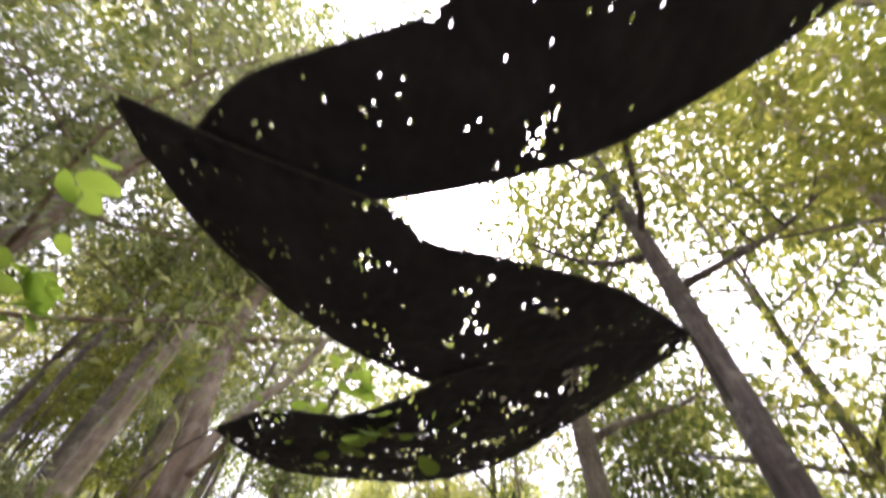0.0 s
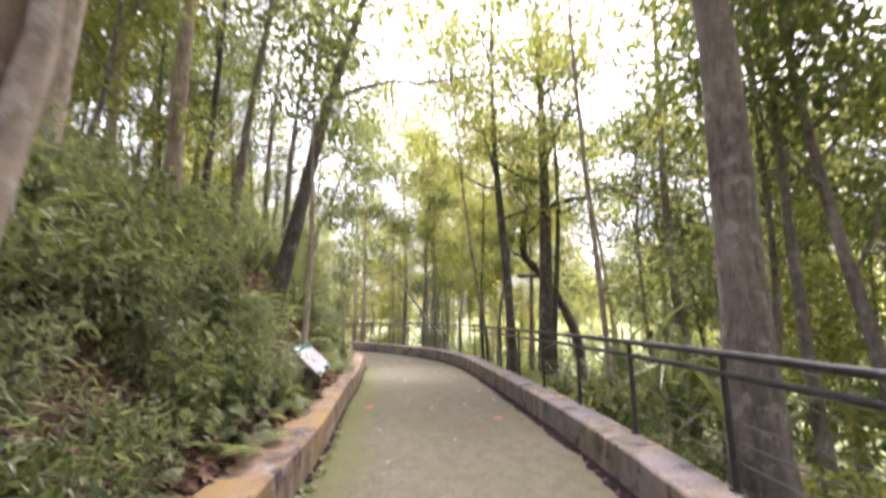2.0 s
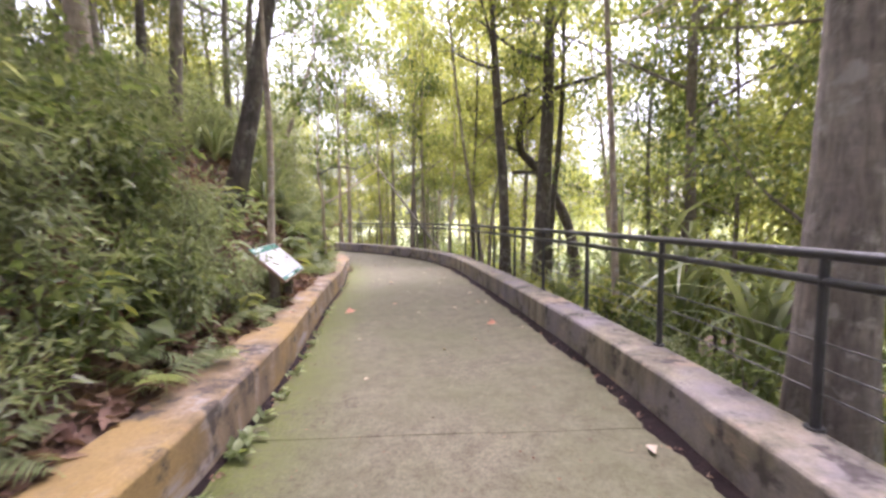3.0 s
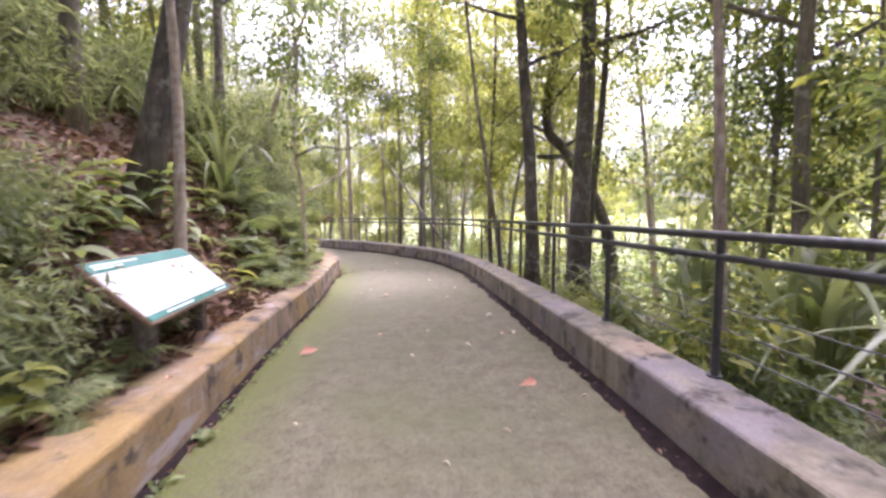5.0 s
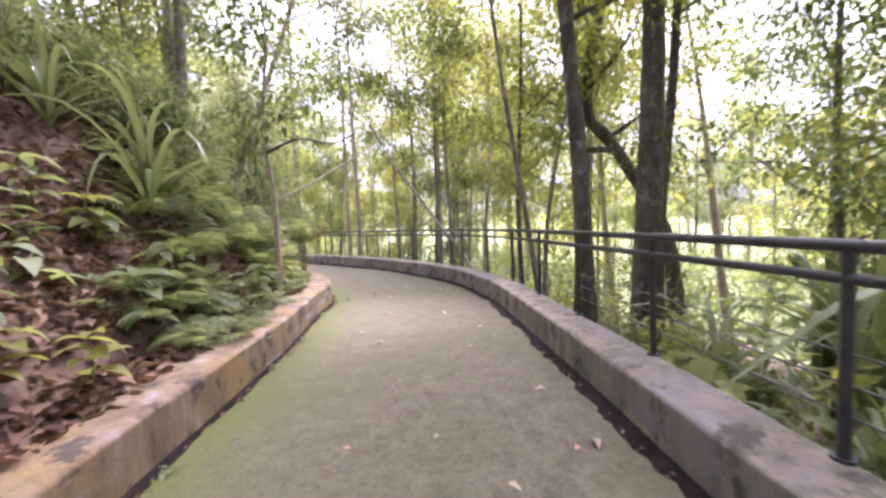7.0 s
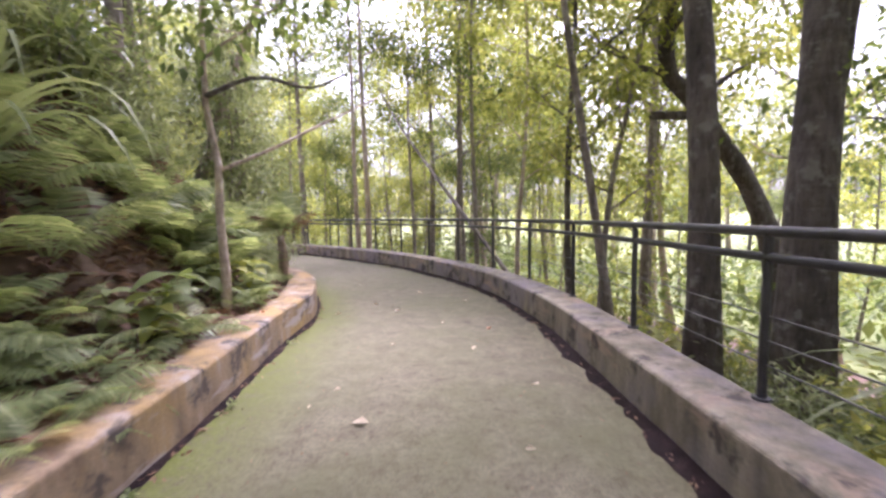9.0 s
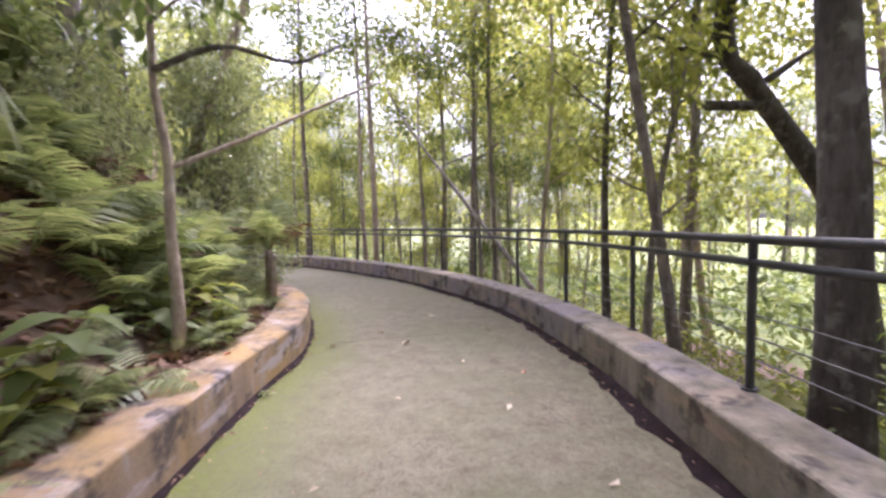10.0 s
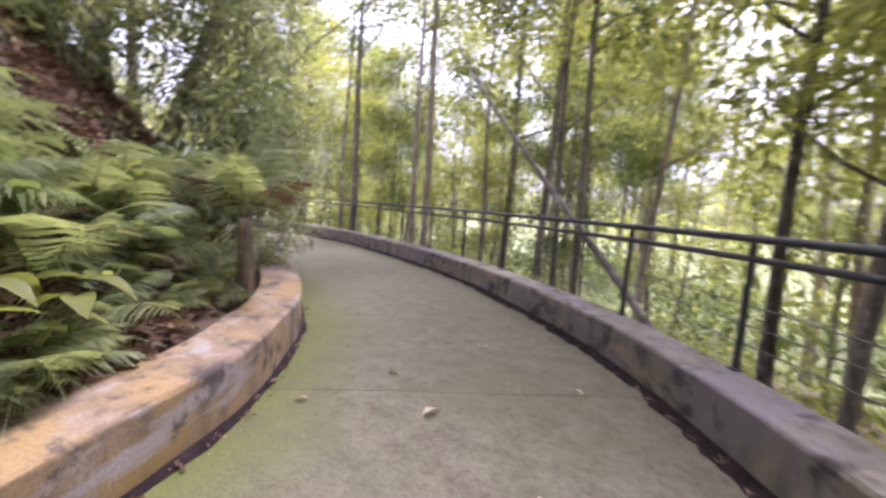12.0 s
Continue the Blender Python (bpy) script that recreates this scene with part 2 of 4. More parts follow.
# ---- the plan: the two feet of the kerbs ----
LEFT = smooth_line([(x - 0.09 if y < 15 else x + 0.04, y) for x, y in [(-1.9, -8), (-1.4, -3), (-1.0, 0), (-0.72, 2.5), (-0.42, 5), (-0.26, 6.8), (-0.23, 8.4), (-0.21, 10), (-0.13, 12), (-0.13, 13.2), (-0.17, 14.6), (-0.27, 15.6), (-0.45, 16.5), (-0.72, 17.35), (-1.36, 18.5), (-2.7, 20.2), (-5.0, 22.3), (-8.5, 24.5), (-13, 26.2)]])
RIGHT = smooth_line([(0.9, -8), (1.4, -3), (1.85, 0), (2.18, 2.5), (2.56, 5), (2.69, 6.2), (2.78, 7.5), (2.84, 9), (2.88, 10.5), (2.9, 12), (2.92, 13.5), (2.9, 14.8), (2.77, 16), (2.5, 17.3), (2.06, 18.5), (1.24, 20.2), (0.48, 21.45), (-1.2, 23.6), (-3.8, 26.2), (-8, 28.7), (-13, 30.5)])
MID = smooth_line([(-0.5, -8), (0.0, -3), (0.42, 0), (0.73, 2.5), (1.03, 5), (1.23, 6.8), (1.31, 8.5), (1.34, 10), (1.37, 12), (1.37, 13.2), (1.32, 14.7), (1.2, 15.8), (0.9, 17), (0.5, 18), (-0.2, 19.3), (-1.3, 21), (-2.9, 22.9), (-4.9, 24.6), (-8.25, 26.7), (-13, 28.4)])


def across(x, y):
    """Metres to the right of the path's middle, and the way along it."""
    p = np.stack([np.ravel(x), np.ravel(y)], 1)
    nrm = normals2(MID)
    out, along = np.empty(len(p)), np.empty(len(p))
    for a in range(0, len(p), 4000):
        q = p[a:a + 4000, None, :] - MID[None]
        i = np.argmin((q ** 2).sum(2), 1)
        r = q[np.arange(len(i)), i]
        side = (r * nrm[i]).sum(1)
        far = np.linalg.norm(r, axis=1)
        out[a:a + 4000] = np.where(side > 0, far, -far)
        along[a:a + 4000] = i * 0.25
    return out, along


def ground_z(x, y):
    """The bank rises on one hand and falls away on the other."""
    d, s = across(x, y)
    left = np.clip(-d - 1.98, 0, None)
    right = np.clip(d - 1.8, 0, None)
    steep = 0.24 + 0.08 * np.clip((s - 20) / 6, 0, 1)
    z = np.where(d < 0, 0.34 + 0.4 * np.minimum(left, 0.5) + 5.6 * (1 - np.exp(-np.clip(left - 0.4, 0, None) * steep)), -0.05 - 3.4 * (1 - np.exp(-right * 0.16)))
    z = np.where((d < 1.75) & (d > -1.85), -0.25, z)
    bump = np.sin(np.ravel(x) * 1.7 + np.ravel(y) * 0.9) * 0.06 + np.sin(np.ravel(y) * 2.3 - np.ravel(x)) * 0.05
    return z + np.where(np.abs(d) > 2.4, bump, 0)


def land():
    a = np.concatenate([-np.geomspace(1500, 16, 22), np.arange(-15, 15.01, 0.3), np.geomspace(16, 1500, 22)])
    b = np.concatenate([-np.geomspace(1500, 8, 22), np.arange(-7.5, 36, 0.3), np.geomspace(37, 1500, 22)])
    gx, gy = np.meshgrid(a, b)
    z = ground_z(gx, gy)
    nx, ny = len(a), len(b)
    i = (np.arange(ny - 1)[:, None] * nx + np.arange(nx - 1)[None]).ravel()
    me = mesh_of("ground", np.stack([gx.ravel(), gy.ravel(), z], 1), np.stack([i, i + 1, i + nx + 1, i + nx], 1).tolist(), SOIL, True)
    me.materials.append(GRASS)
    d, _ = across(gx, gy)
    cell = d[i]
    me.polygons.foreach_set("material_index", ((cell > 11) | (np.abs(gx.ravel()[i]) > 40) | (gy.ravel()[i] > 45)).astype(np.int32))
    tagged(new("ground", me), "brown forest soil with leaf litter", "ground", "", "structure")


land()


def concrete_path():
    m, n, l, b = material("concrete_mossy", 0.9)
    at = coords(n, l)
    big, mid, fine = noise_tex(n, l, at, 0.7), noise_tex(n, l, at, 5, 8, 0.7), noise_tex(n, l, at, 60, 8, 0.8)
    base = ramp(n, l, mid, [(0.32, (0.098, 0.087, 0.056)), (0.5, (0.142, 0.127, 0.083)), (0.68, (0.176, 0.158, 0.108))])
    base = mixed(n, l, 0.85, base, ramp(n, l, fine, [(0.34, (0.4, 0.4, 0.4)), (0.5, (1.0, 1.0, 1.0)), (0.66, (1.4, 1.38, 1.34))]), "MULTIPLY")
    coarse = noise_tex(n, l, at, 19, 6, 0.75)
    base = mixed(n, l, 0.6, base, ramp(n, l, coarse, [(0.36, (0.5, 0.5, 0.48)), (0.52, (1.05, 1.05, 1.05))]), "MULTIPLY")
    base = mixed(n, l, ramp(n, l, big, [(0.42, (0, 0, 0)), (0.66, (0.65, 0.65, 0.65))]), base, (0.105, 0.108, 0.05))
    at_moss = n.new("ShaderNodeAttribute")
    at_moss.attribute_name = "moss"
    mul = n.new("ShaderNodeMath")
    mul.operation = "MULTIPLY"
    l.new(at_moss.outputs["Fac"], mul.inputs[0])
    l.new(ramp(n, l, mid, [(0.3, (0.15, 0.15, 0.15)), (0.5, (1, 1, 1))]), mul.inputs[1])
    tuft = n.new("ShaderNodeMath")
    tuft.operation = "MULTIPLY"
    l.new(mul.outputs[0], tuft.inputs[0])
    l.new(ramp(n, l, coarse, [(0.36, (0.35, 0.35, 0.35)), (0.5, (1, 1, 1))]), tuft.inputs[1])
    base = mixed(n, l, tuft.outputs[0], base, ramp(n, l, fine, [(0.35, (0.06, 0.075, 0.01)), (0.65, (0.125, 0.145, 0.022))]))
    l.new(base, b.inputs["Base Color"])
    bumped(n, l, b, fine, 0.8, 0.009)
    count, wide = 220, 24
    u = np.linspace(0, 1, count)
    span = 0.25 * (len(MID) - 1)
    joints = [(np.argmin(abs(MID[:110, 1] - y)) * 0.25) / span for y in (5.5, 16.2)]
    u = np.sort(np.concatenate([u] + [[j - 0.004 / span, j - 0.0015 / span, j + 0.0015 / span, j + 0.004 / span] for j in joints]))
    count = len(u)
    dip = [any(abs(v - j) < 0.003 / span for j in joints) for v in u]
    pick = lambda line: np.stack([np.interp(u, np.linspace(0, 1, len(line)), line[:, k]) for k in (0, 1)], 1)
    way = pick(MID)
    mid_n = np.stack([np.interp(u, np.linspace(0, 1, len(MID)), normals2(MID)[:, k]) for k in (0, 1)], 1)

    def edge(line, side):
        out = []
        for p, q in zip(way, mid_n):
            r = line - p
            ahead = r @ np.array([-q[1], q[0]])
            near = np.abs(ahead) + 10 * ((r @ q) * side < 0) + 0.3 * np.linalg.norm(r, axis=1)
            i = int(np.argmin(near))
            out.append(p + q * (r[i] @ q))
        return np.array(out)

    nl, nr = edge(LEFT, -1), edge(RIGHT, 1)
    verts, moss = [], []
    for p, q, low in zip(nl, nr, dip):
        for k in range(wide + 1):
            f = -0.06 + 1.12 * k / wide
            x, y = p + (q - p) * f
            verts.append((x, y, 0.012 * noise.noise((x * 0.8, y * 0.8, 0)) - 0.006 - 0.012 * low))
            moss.append(max(0.0, 1 - f * 4.4) * 1.05 + max(0.0, f * 6 - 5.2) * 0.12)
    k = wide + 1
    faces = [(i * k + j, i * k + j + 1, (i + 1) * k + j + 1, (i + 1) * k + j) for i in range(count - 1) for j in range(wide)]
    me = mesh_of("path", verts, faces, m, False)
    a = me.attributes.new("moss", "FLOAT", "POINT")
    a.data.foreach_set("value", moss)
    return tagged(new("path", me), "grey concrete footpath with green moss along one edge", "footpath", "", "structure")


concrete_path()


def kerb_material(name, stops, ochre, patch):
    m, n, l, b = material(name, 0.9)
    at = coords(n, l)
    drip = coords(n, l, (1, 1, 0.25))
    big, mid, fine = noise_tex(n, l, at, 1.4), noise_tex(n, l, drip, 5), noise_tex(n, l, at, 55, 8, 0.7)
    base = ramp(n, l, mid, stops)
    base = mixed(n, l, ramp(n, l, big, [(0.45, (0, 0, 0)), (0.61, (0.85, 0.85, 0.85))]), base, ochre)
    base = mixed(n, l, 0.55, base, ramp(n, l, fine, [(0.3, (0.5, 0.5, 0.5)), (0.65, (1.2, 1.2, 1.2))]), "MULTIPLY")
    streak = noise_tex(n, l, coords(n, l, (0.5, 0.5, 2.2)), 2.6, 7, 0.62)
    base = mixed(n, l, ramp(n, l, streak, [(0.56, (0, 0, 0)), (0.66, (0.85, 0.85, 0.85))]), base, patch)
    crust = noise_tex(n, l, at, 3.1, 8, 0.68)
    base = mixed(n, l, ramp(n, l, crust, [(0.38, (0.9, 0.9, 0.9)), (0.46, (0, 0, 0))]), base, (0.055, 0.046, 0.042))
    l.new(base, b.inputs["Base Color"])
    bumped(n, l, b, fine, 0.6, 0.01)
    return m


KERB_L = kerb_material("kerb_weathered_ochre", [(0.3, (0.07, 0.06, 0.055)), (0.43, (0.18, 0.125, 0.08)), (0.58, (0.26, 0.19, 0.13)), (0.72, (0.33, 0.305, 0.30))], (0.31, 0.205, 0.075), (0.34, 0.30, 0.30))
KERB_R = kerb_material("kerb_weathered_grey", [(0.28, (0.085, 0.074, 0.058)), (0.48, (0.205, 0.175, 0.13)), (0.7, (0.325, 0.285, 0.225))], (0.225, 0.195, 0.21), (0.34, 0.25, 0.185))


def kerb(name, line, width, height, side, mat, label):
    profile = [(0, -0.3), (0.0, 0.05), (0.005, height * 0.5), (0.01, height - 0.03), (0.014, height - 0.016), (0.028, height - 0.004), (0.05, height), (width * 0.5, height + 0.004), (width - 0.04, height), (width - 0.015, height - 0.008), (width - 0.005, height - 0.03), (width, -0.6)]
    v, f = sweep(line, profile, side, 0.0012, 3)
    return tagged(new(name, mesh_of(name, v, f, mat)), label, "kerb wall", "", "structure")


kerb("kerb_left", LEFT, 0.47, 0.385, -1, KERB_L, "low weathered ochre concrete kerb wall holding the bank")
kerb("kerb_right", RIGHT, 0.45, 0.37, 1, KERB_R, "low stained grey concrete kerb wall under the railing")


# ---- railing ----
def railing():
    nrm = normals2(RIGHT)
    line = RIGHT + nrm * 0.41
    s = np.concatenate([[0], np.cumsum(np.linalg.norm(np.diff(line, axis=0), axis=1))])
    at = lambda v: np.array([np.interp(v, s, line[:, 0]), np.interp(v, s, line[:, 1])])
    ob = thing("railing", (0, 0, 0), "black painted iron railing with wires, standing on the kerb wall", "railing")
    for name, z, r, sides, mat in (("top_rail", 1.335, 0.031, 10, IRON), ("middle_rail", 1.19, 0.026, 10, IRON), ("wire", 0.86, 0.006, 5, WIRE), ("wire", 0.72, 0.006, 5, WIRE), ("wire", 0.58, 0.006, 5, WIRE)):
        v, f = [], []
        pts = np.column_stack([line, np.full(len(line), z)])
        tube(v, f, pts, [r] * len(pts), sides)
        put(name, mesh_of(name, v, f, mat, True), ob, None, "thin steel wire" if name == "wire" else "")
    v, f = [], []
    r = 0.026
    tube(v, f, [(0, 0, 0), (0, 0, 0.945)], [r, r], 8)
    tube(v, f, [(0, 0, 0), (0, 0, 0.015)], [0.05, 0.05], 8)
    me = mesh_of("post", v, f, IRON, False)
    first = s[np.argmin(abs(line[:, 1] - 7.54))]
    k = -9
    while first + k * 1.5 < s[-1]:
        if first + k * 1.5 > 0:
            p = at(first + k * 1.5)
            put("post", me, ob, pose(p[0], p[1], 0.37))
        k += 1


railing()


# ---- trees ----
def height_at(x, y):
    return float(ground_z(np.array([float(x)]), np.array([float(y)]))[0])


def limb_points(start, way, length, rng, rise=0.35, n=7):
    pts, d = [np.array(start, float)], np.array(way, float)
    d /= np.linalg.norm(d)
    for _ in range(n - 1):
        d = d + rng.normal(0, 0.12, 3) + (0, 0, rise / n)
        d /= np.linalg.norm(d)
        pts.append(pts[-1] + d * length / (n - 1))
    return np.array(pts)


def clumps(centres, per, spread, rng, flat=0.6):
    c = np.repeat(np.array(centres), per, axis=0)
    off = rng.normal(0, 1, c.shape)
    off *= (rng.uniform(0, 1, len(c)) ** 0.45 / (np.linalg.norm(off, axis=1) + 1e-9))[:, None] * spread
    off[:, 2] *= flat
    return c + off, off


def tree(ob, axis, radii, mat, leaf, rng, limbs=6, low=0.45, reach=2.2, per=110, spread=0.75, size=0.15, wide=0.5, sides=10, rise=0.4, twigs=3, rough=0.05):
    """Trunk along an axis, limbs from the upper part, leaf clumps along the limbs."""
    axis = np.array(axis, float)
    v, f = [], []
    tube(v, f, axis, radii, sides, rough, rng)
    put("trunk", mesh_of("trunk", v, f, mat, True), ob)
    spots = []
    k = len(axis) - 1
    for i in range(limbs):
        u = low + (0.98 - low) * (i + rng.uniform(0, 0.9)) / max(limbs, 1)
        j = min(int(u * k), k - 1)
        p = axis[j] + (axis[j + 1] - axis[j]) * (u * k - j)
        r = np.interp(u * k, range(k + 1), radii)
        a = i * 2.4 + rng.uniform(-0.5, 0.5)
        ln = reach * rng.uniform(0.6, 1.2) * (1.15 - 0.5 * u)
        pts = limb_points(p, (math.cos(a), math.sin(a), 0.5), ln, rng, rise)
        v, f = [], []
        tube(v, f, pts, np.linspace(r * 0.5, 0.008, len(pts)), 6)
        for w in range(twigs):
            q = pts[2 + w % (len(pts) - 2)]
            tw = limb_points(q, rng.normal(0, 1, 3) * (1, 1, 0.5) + (0, 0, 0.2), ln * 0.4, rng, 0.2, 4)
            tube(v, f, tw, np.linspace(r * 0.15 + 0.004, 0.004, 4), 4)
            spots.append(tw[-1])
        put("limb", mesh_of("limb", v, f, mat, True), ob)
        spots += [pts[-1], pts[-3]]
    spots.append(axis[-1])
    per = int(per * 0.85)
    if per:
        c, off = clumps(spots, per, spread, rng)
        head = off / (spread + 1e-6) + (0, 0, -0.35)
        put("crown", leaves("crown", c, head, size, wide, leaf, rng), ob)
    return ob


def straight(height, lean, bend, rng, n=12):
    u = np.linspace(0, 1, n)
    ph = rng.uniform(0, 6, 2)
    return np.stack([lean[0] * u + bend * np.sin(u * 5 + ph[0]) * np.minimum(u * 3, 1), lean[1] * u + bend * np.sin(u * 4 + ph[1]) * np.minimum(u * 3, 1), height * u], 1) - (bend * 0, 0, 0)


def taper(r, n=12, end=0.25):
    u = np.linspace(0, 1, n)
    return r * (1 + 0.35 * np.exp(-u * 14)) * (1 - (1 - end) * u)


def single_tree(x, y, h, r, label, mat=BARK, leaf=LEAF_MID, seed=1, lean=(0, 0), bend=0.1, **kw):
    rng = np.random.default_rng(seed)
    ob = thing("tree", (x, y, height_at(x, y) - 0.15), label, "tree", "forest trees")
    return tree(ob, straight(h, lean, bend, rng), taper(r), mat, leaf, rng, **kw)


# the trees beside the path
single_tree(3.47, 4.9, 13, 0.22, "tall dark-grey rough-barked tree behind the railing", BARK, LEAF_MID, 11, bend=0.06, limbs=13, low=0.4, reach=4.6, per=120, spread=1.1)
single_tree(2.98, 1.9, 12, 0.16, "dark rough-barked tree where a net is tied", BARK_DARK, LEAF_LIGHT, 36, bend=0.05, limbs=11, low=0.42, reach=3.8, per=105, spread=1.1)
single_tree(-3.3, 6.3, 12, 0.15, "tall pale tree spreading over the path", BARK_PALE, LEAF_LIGHT, 37, lean=(0.6, 0.4), bend=0.1, limbs=12, low=0.38, reach=4.6, per=150, spread=1.0)
single_tree(-3.2, 16.2, 12, 0.12, "slender grey tree on top of the bank", BARK, LEAF_MID, 38, lean=(0.5, 0.6), bend=0.1, limbs=11, low=0.3, reach=3.6, per=130, spread=1.0)
single_tree(4.13, 13.7, 13, 0.155, "slim dark-barked tree just beyond the railing", BARK_DARK, LEAF_LIGHT, 12, lean=(-0.3, 0.2), bend=0.12, limbs=11, low=0.4, reach=3.8, per=120, spread=0.9)
single_tree(5.2, 13.75, 14, 0.24, "thick dark-barked tree with a twin stem beyond the railing", BARK_DARK, LEAF_MID, 13, lean=(0.4, 0.3), bend=0.1, limbs=10, low=0.4, reach=4.2, per=110, spread=0.9)
single_tree(5.65, 14.15, 12, 0.11, "dark leaning stem beside the thick tree", BARK_DARK, LEAF_MID, 14, lean=(0.3, 0.1), bend=0.15, limbs=6, low=0.45, reach=2.4, per=90)
single_tree(4.35, 18.1, 11, 0.075, "thin dark-barked tree with yellow-green leaves", BARK_DARK, LEAF_LIGHT, 15, bend=0.15, limbs=9, low=0.3, reach=2.0, per=80, spread=0.7, size=0.14)
single_tree(4.7, 17.5, 9, 0.07, "slender grey tree with wide-spread branches", BARK, LEAF_LIGHT, 16, lean=(1.1, 0.4), bend=0.2, limbs=9, low=0.25, reach=2.4, per=70, spread=0.7, size=0.15)
single_tree(3.77, 20.4, 10, 0.07, "slender pale tree forking above the railing", BARK_PALE, LEAF_LIGHT, 17, lean=(0.3, 0.5), bend=0.15, limbs=8, low=0.3, reach=2.0, per=70)
single_tree(2.75, 20.9, 12, 0.07, "thin straight grey-barked tree", BARK, LEAF_MID, 18, bend=0.1, limbs=7, low=0.4, reach=1.8, per=80)
single_tree(2.45, 21.3, 11, 0.055, "thin straight grey-barked tree", BARK, LEAF_LIGHT, 19, bend=0.12, limbs=7, low=0.4, reach=1.8, per=70)
single_tree(-0.76, 25.0, 14, 0.11, "pale straight tree with peeling bark", BARK_PALE, LEAF_MID, 20, bend=0.08, limbs=7, low=0.5, reach=2.2, per=90)
single_tree(-1.15, 25.6, 14, 0.09, "pale straight tree with peeling bark", BARK_PALE, LEAF_MID, 21, lean=(-0.4, 0), bend=0.1, limbs=7, low=0.5, reach=2.2, per=90)
single_tree(-3.9, 27.8, 14, 0.13, "straight grey tree at the bend", BARK, LEAF_MID, 22, bend=0.06, limbs=7, low=0.5, reach=2.4, per=90)
single_tree(-4.5, 28.3, 13, 0.07, "thin grey tree at the bend", BARK, LEAF_LIGHT, 23, bend=0.1, limbs=7, low=0.45, reach=2.0, per=80)
single_tree(0.9, 25.6, 12, 0.07, "thin grey tree beyond the bend", BARK, LEAF_MID, 24, bend=0.12, limbs=7, low=0.4, reach=2.0, per=80)
single_tree(-1.08, 9.45, 7.5, 0.058, "pale slender sapling beside the information sign", BARK_PALE, LEAF_MID, 25, lean=(0.05, 0.1), bend=0.06, limbs=5, low=0.6, reach=1.6, per=70)
single_tree(-1.95, 10.4, 11, 0.17, "dark broad-based tree on the bank", BARK_DARK, LEAF_LIGHT, 26, lean=(2.2, 1.0), bend=0.1, limbs=11, low=0.45, reach=4.4, per=110, spread=1.0)
single_tree(-3.6, 9.6, 13, 0.16, "pale reddish tree on the bank", BARK_PALE, LEAF_MID, 27, bend=0.08, limbs=11, low=0.36, reach=4.2, per=130, spread=1.0)

for x, y, h, leaf, seed in ((-4.6, 11.6, 16, LEAF_MID, 61), (-4.4, 18.6, 15, LEAF_MID, 62), (7.4, 10.6, 16, LEAF_LIGHT, 63), (7.2, 20.5, 16, LEAF_LIGHT, 64), (1.6, 28.0, 17, LEAF_LIGHT, 65), (-6.5, 27.5, 17, LEAF_MID, 66), (7.0, 3.4, 15, LEAF_LIGHT, 67), (6.8, -1.5, 15, LEAF_MID, 68),
                            (-4.2, 7.6, 14, LEAF_MID, 72), (-3.9, 3.4, 13, LEAF_MID, 73), (2.6, 25.4, 15, LEAF_LIGHT, 74)):
    single_tree(x, y, h, 0.13, "tall grey-barked tree with a wide high crown", BARK, leaf, seed, bend=0.12, limbs=14, low=0.34, reach=6.2, per=170 if x > 0 else 105, spread=1.25, size=0.165)


single_tree(-3.1, 11.2, 13, 0.12, "grey tree on the bank reaching over the path", BARK, LEAF_LIGHT, 77, lean=(0.8, 0.3), bend=0.12, limbs=12, low=0.48, reach=5.6, per=52, spread=1.0, size=0.15)
single_tree(3.95, 15.2, 13, 0.06, "slim tree with a light-green crown over the railing", BARK, LEAF_LIGHT, 81, lean=(-1.6, 0.3), bend=0.1, limbs=12, low=0.55, reach=3.6, per=110, spread=0.95, size=0.15)
for x, y, h, seed in ((-3.0, 19.7, 5.5, 82), (-4.0, 18.3, 5.0, 83), (-2.7, 18.6, 3.6, 84), (-3.6, 20.6, 6.5, 85)):
    single_tree(x, y, h, 0.04, "young tree with hazy green leaves on the bank", BARK, LEAF_LANCE, seed, bend=0.08, limbs=12, low=0.08, reach=1.5, per=85, spread=0.65, size=0.12, wide=0.4)
single_tree(-2.6, 2.2, 7, 0.06, "bushy small tree with fine leaves on the bank", BARK_BROWN, LEAF_LANCE, 86, bend=0.1, limbs=13, low=0.25, reach=2.2, per=110, spread=0.75, size=0.12, wide=0.35)
single_tree(8.6, 13.6, 11, 0.08, "slender grey tree down the slope", BARK, LEAF_MID, 78, bend=0.12, limbs=11, low=0.25, reach=2.8, per=90, spread=0.9, size=0.14)
single_tree(10.5, 15.5, 12, 0.09, "slender grey tree down the slope", BARK, LEAF_MID, 79, bend=0.12, limbs=11, low=0.25, reach=3.0, per=90, spread=0.9, size=0.15)
single_tree(-3.5, 18.6, 11, 0.1, "pinkish bare-stemmed tree leaning on the bank", BARK_PALE, LEAF_MID, 80, lean=(3.2, 1.6), bend=0.06, limbs=9, low=0.5, reach=3.2, per=90, spread=0.9)
single_tree(4.47, 8.83, 12, 0.062, "slim pale tree with thin light-green sprays over the path", BARK_PALE, LEAF_LIGHT, 75, lean=(-0.3, 0.3), bend=0.1, limbs=10, low=0.45, reach=4.6, per=45, spread=0.8, size=0.15)
single_tree(5.9, 6.4, 11, 0.09, "slim grey tree behind the railing", BARK, LEAF_MID, 76, lean=(0.2, 0.2), bend=0.12, limbs=9, low=0.4, reach=2.8, per=50, spread=0.9, size=0.14)


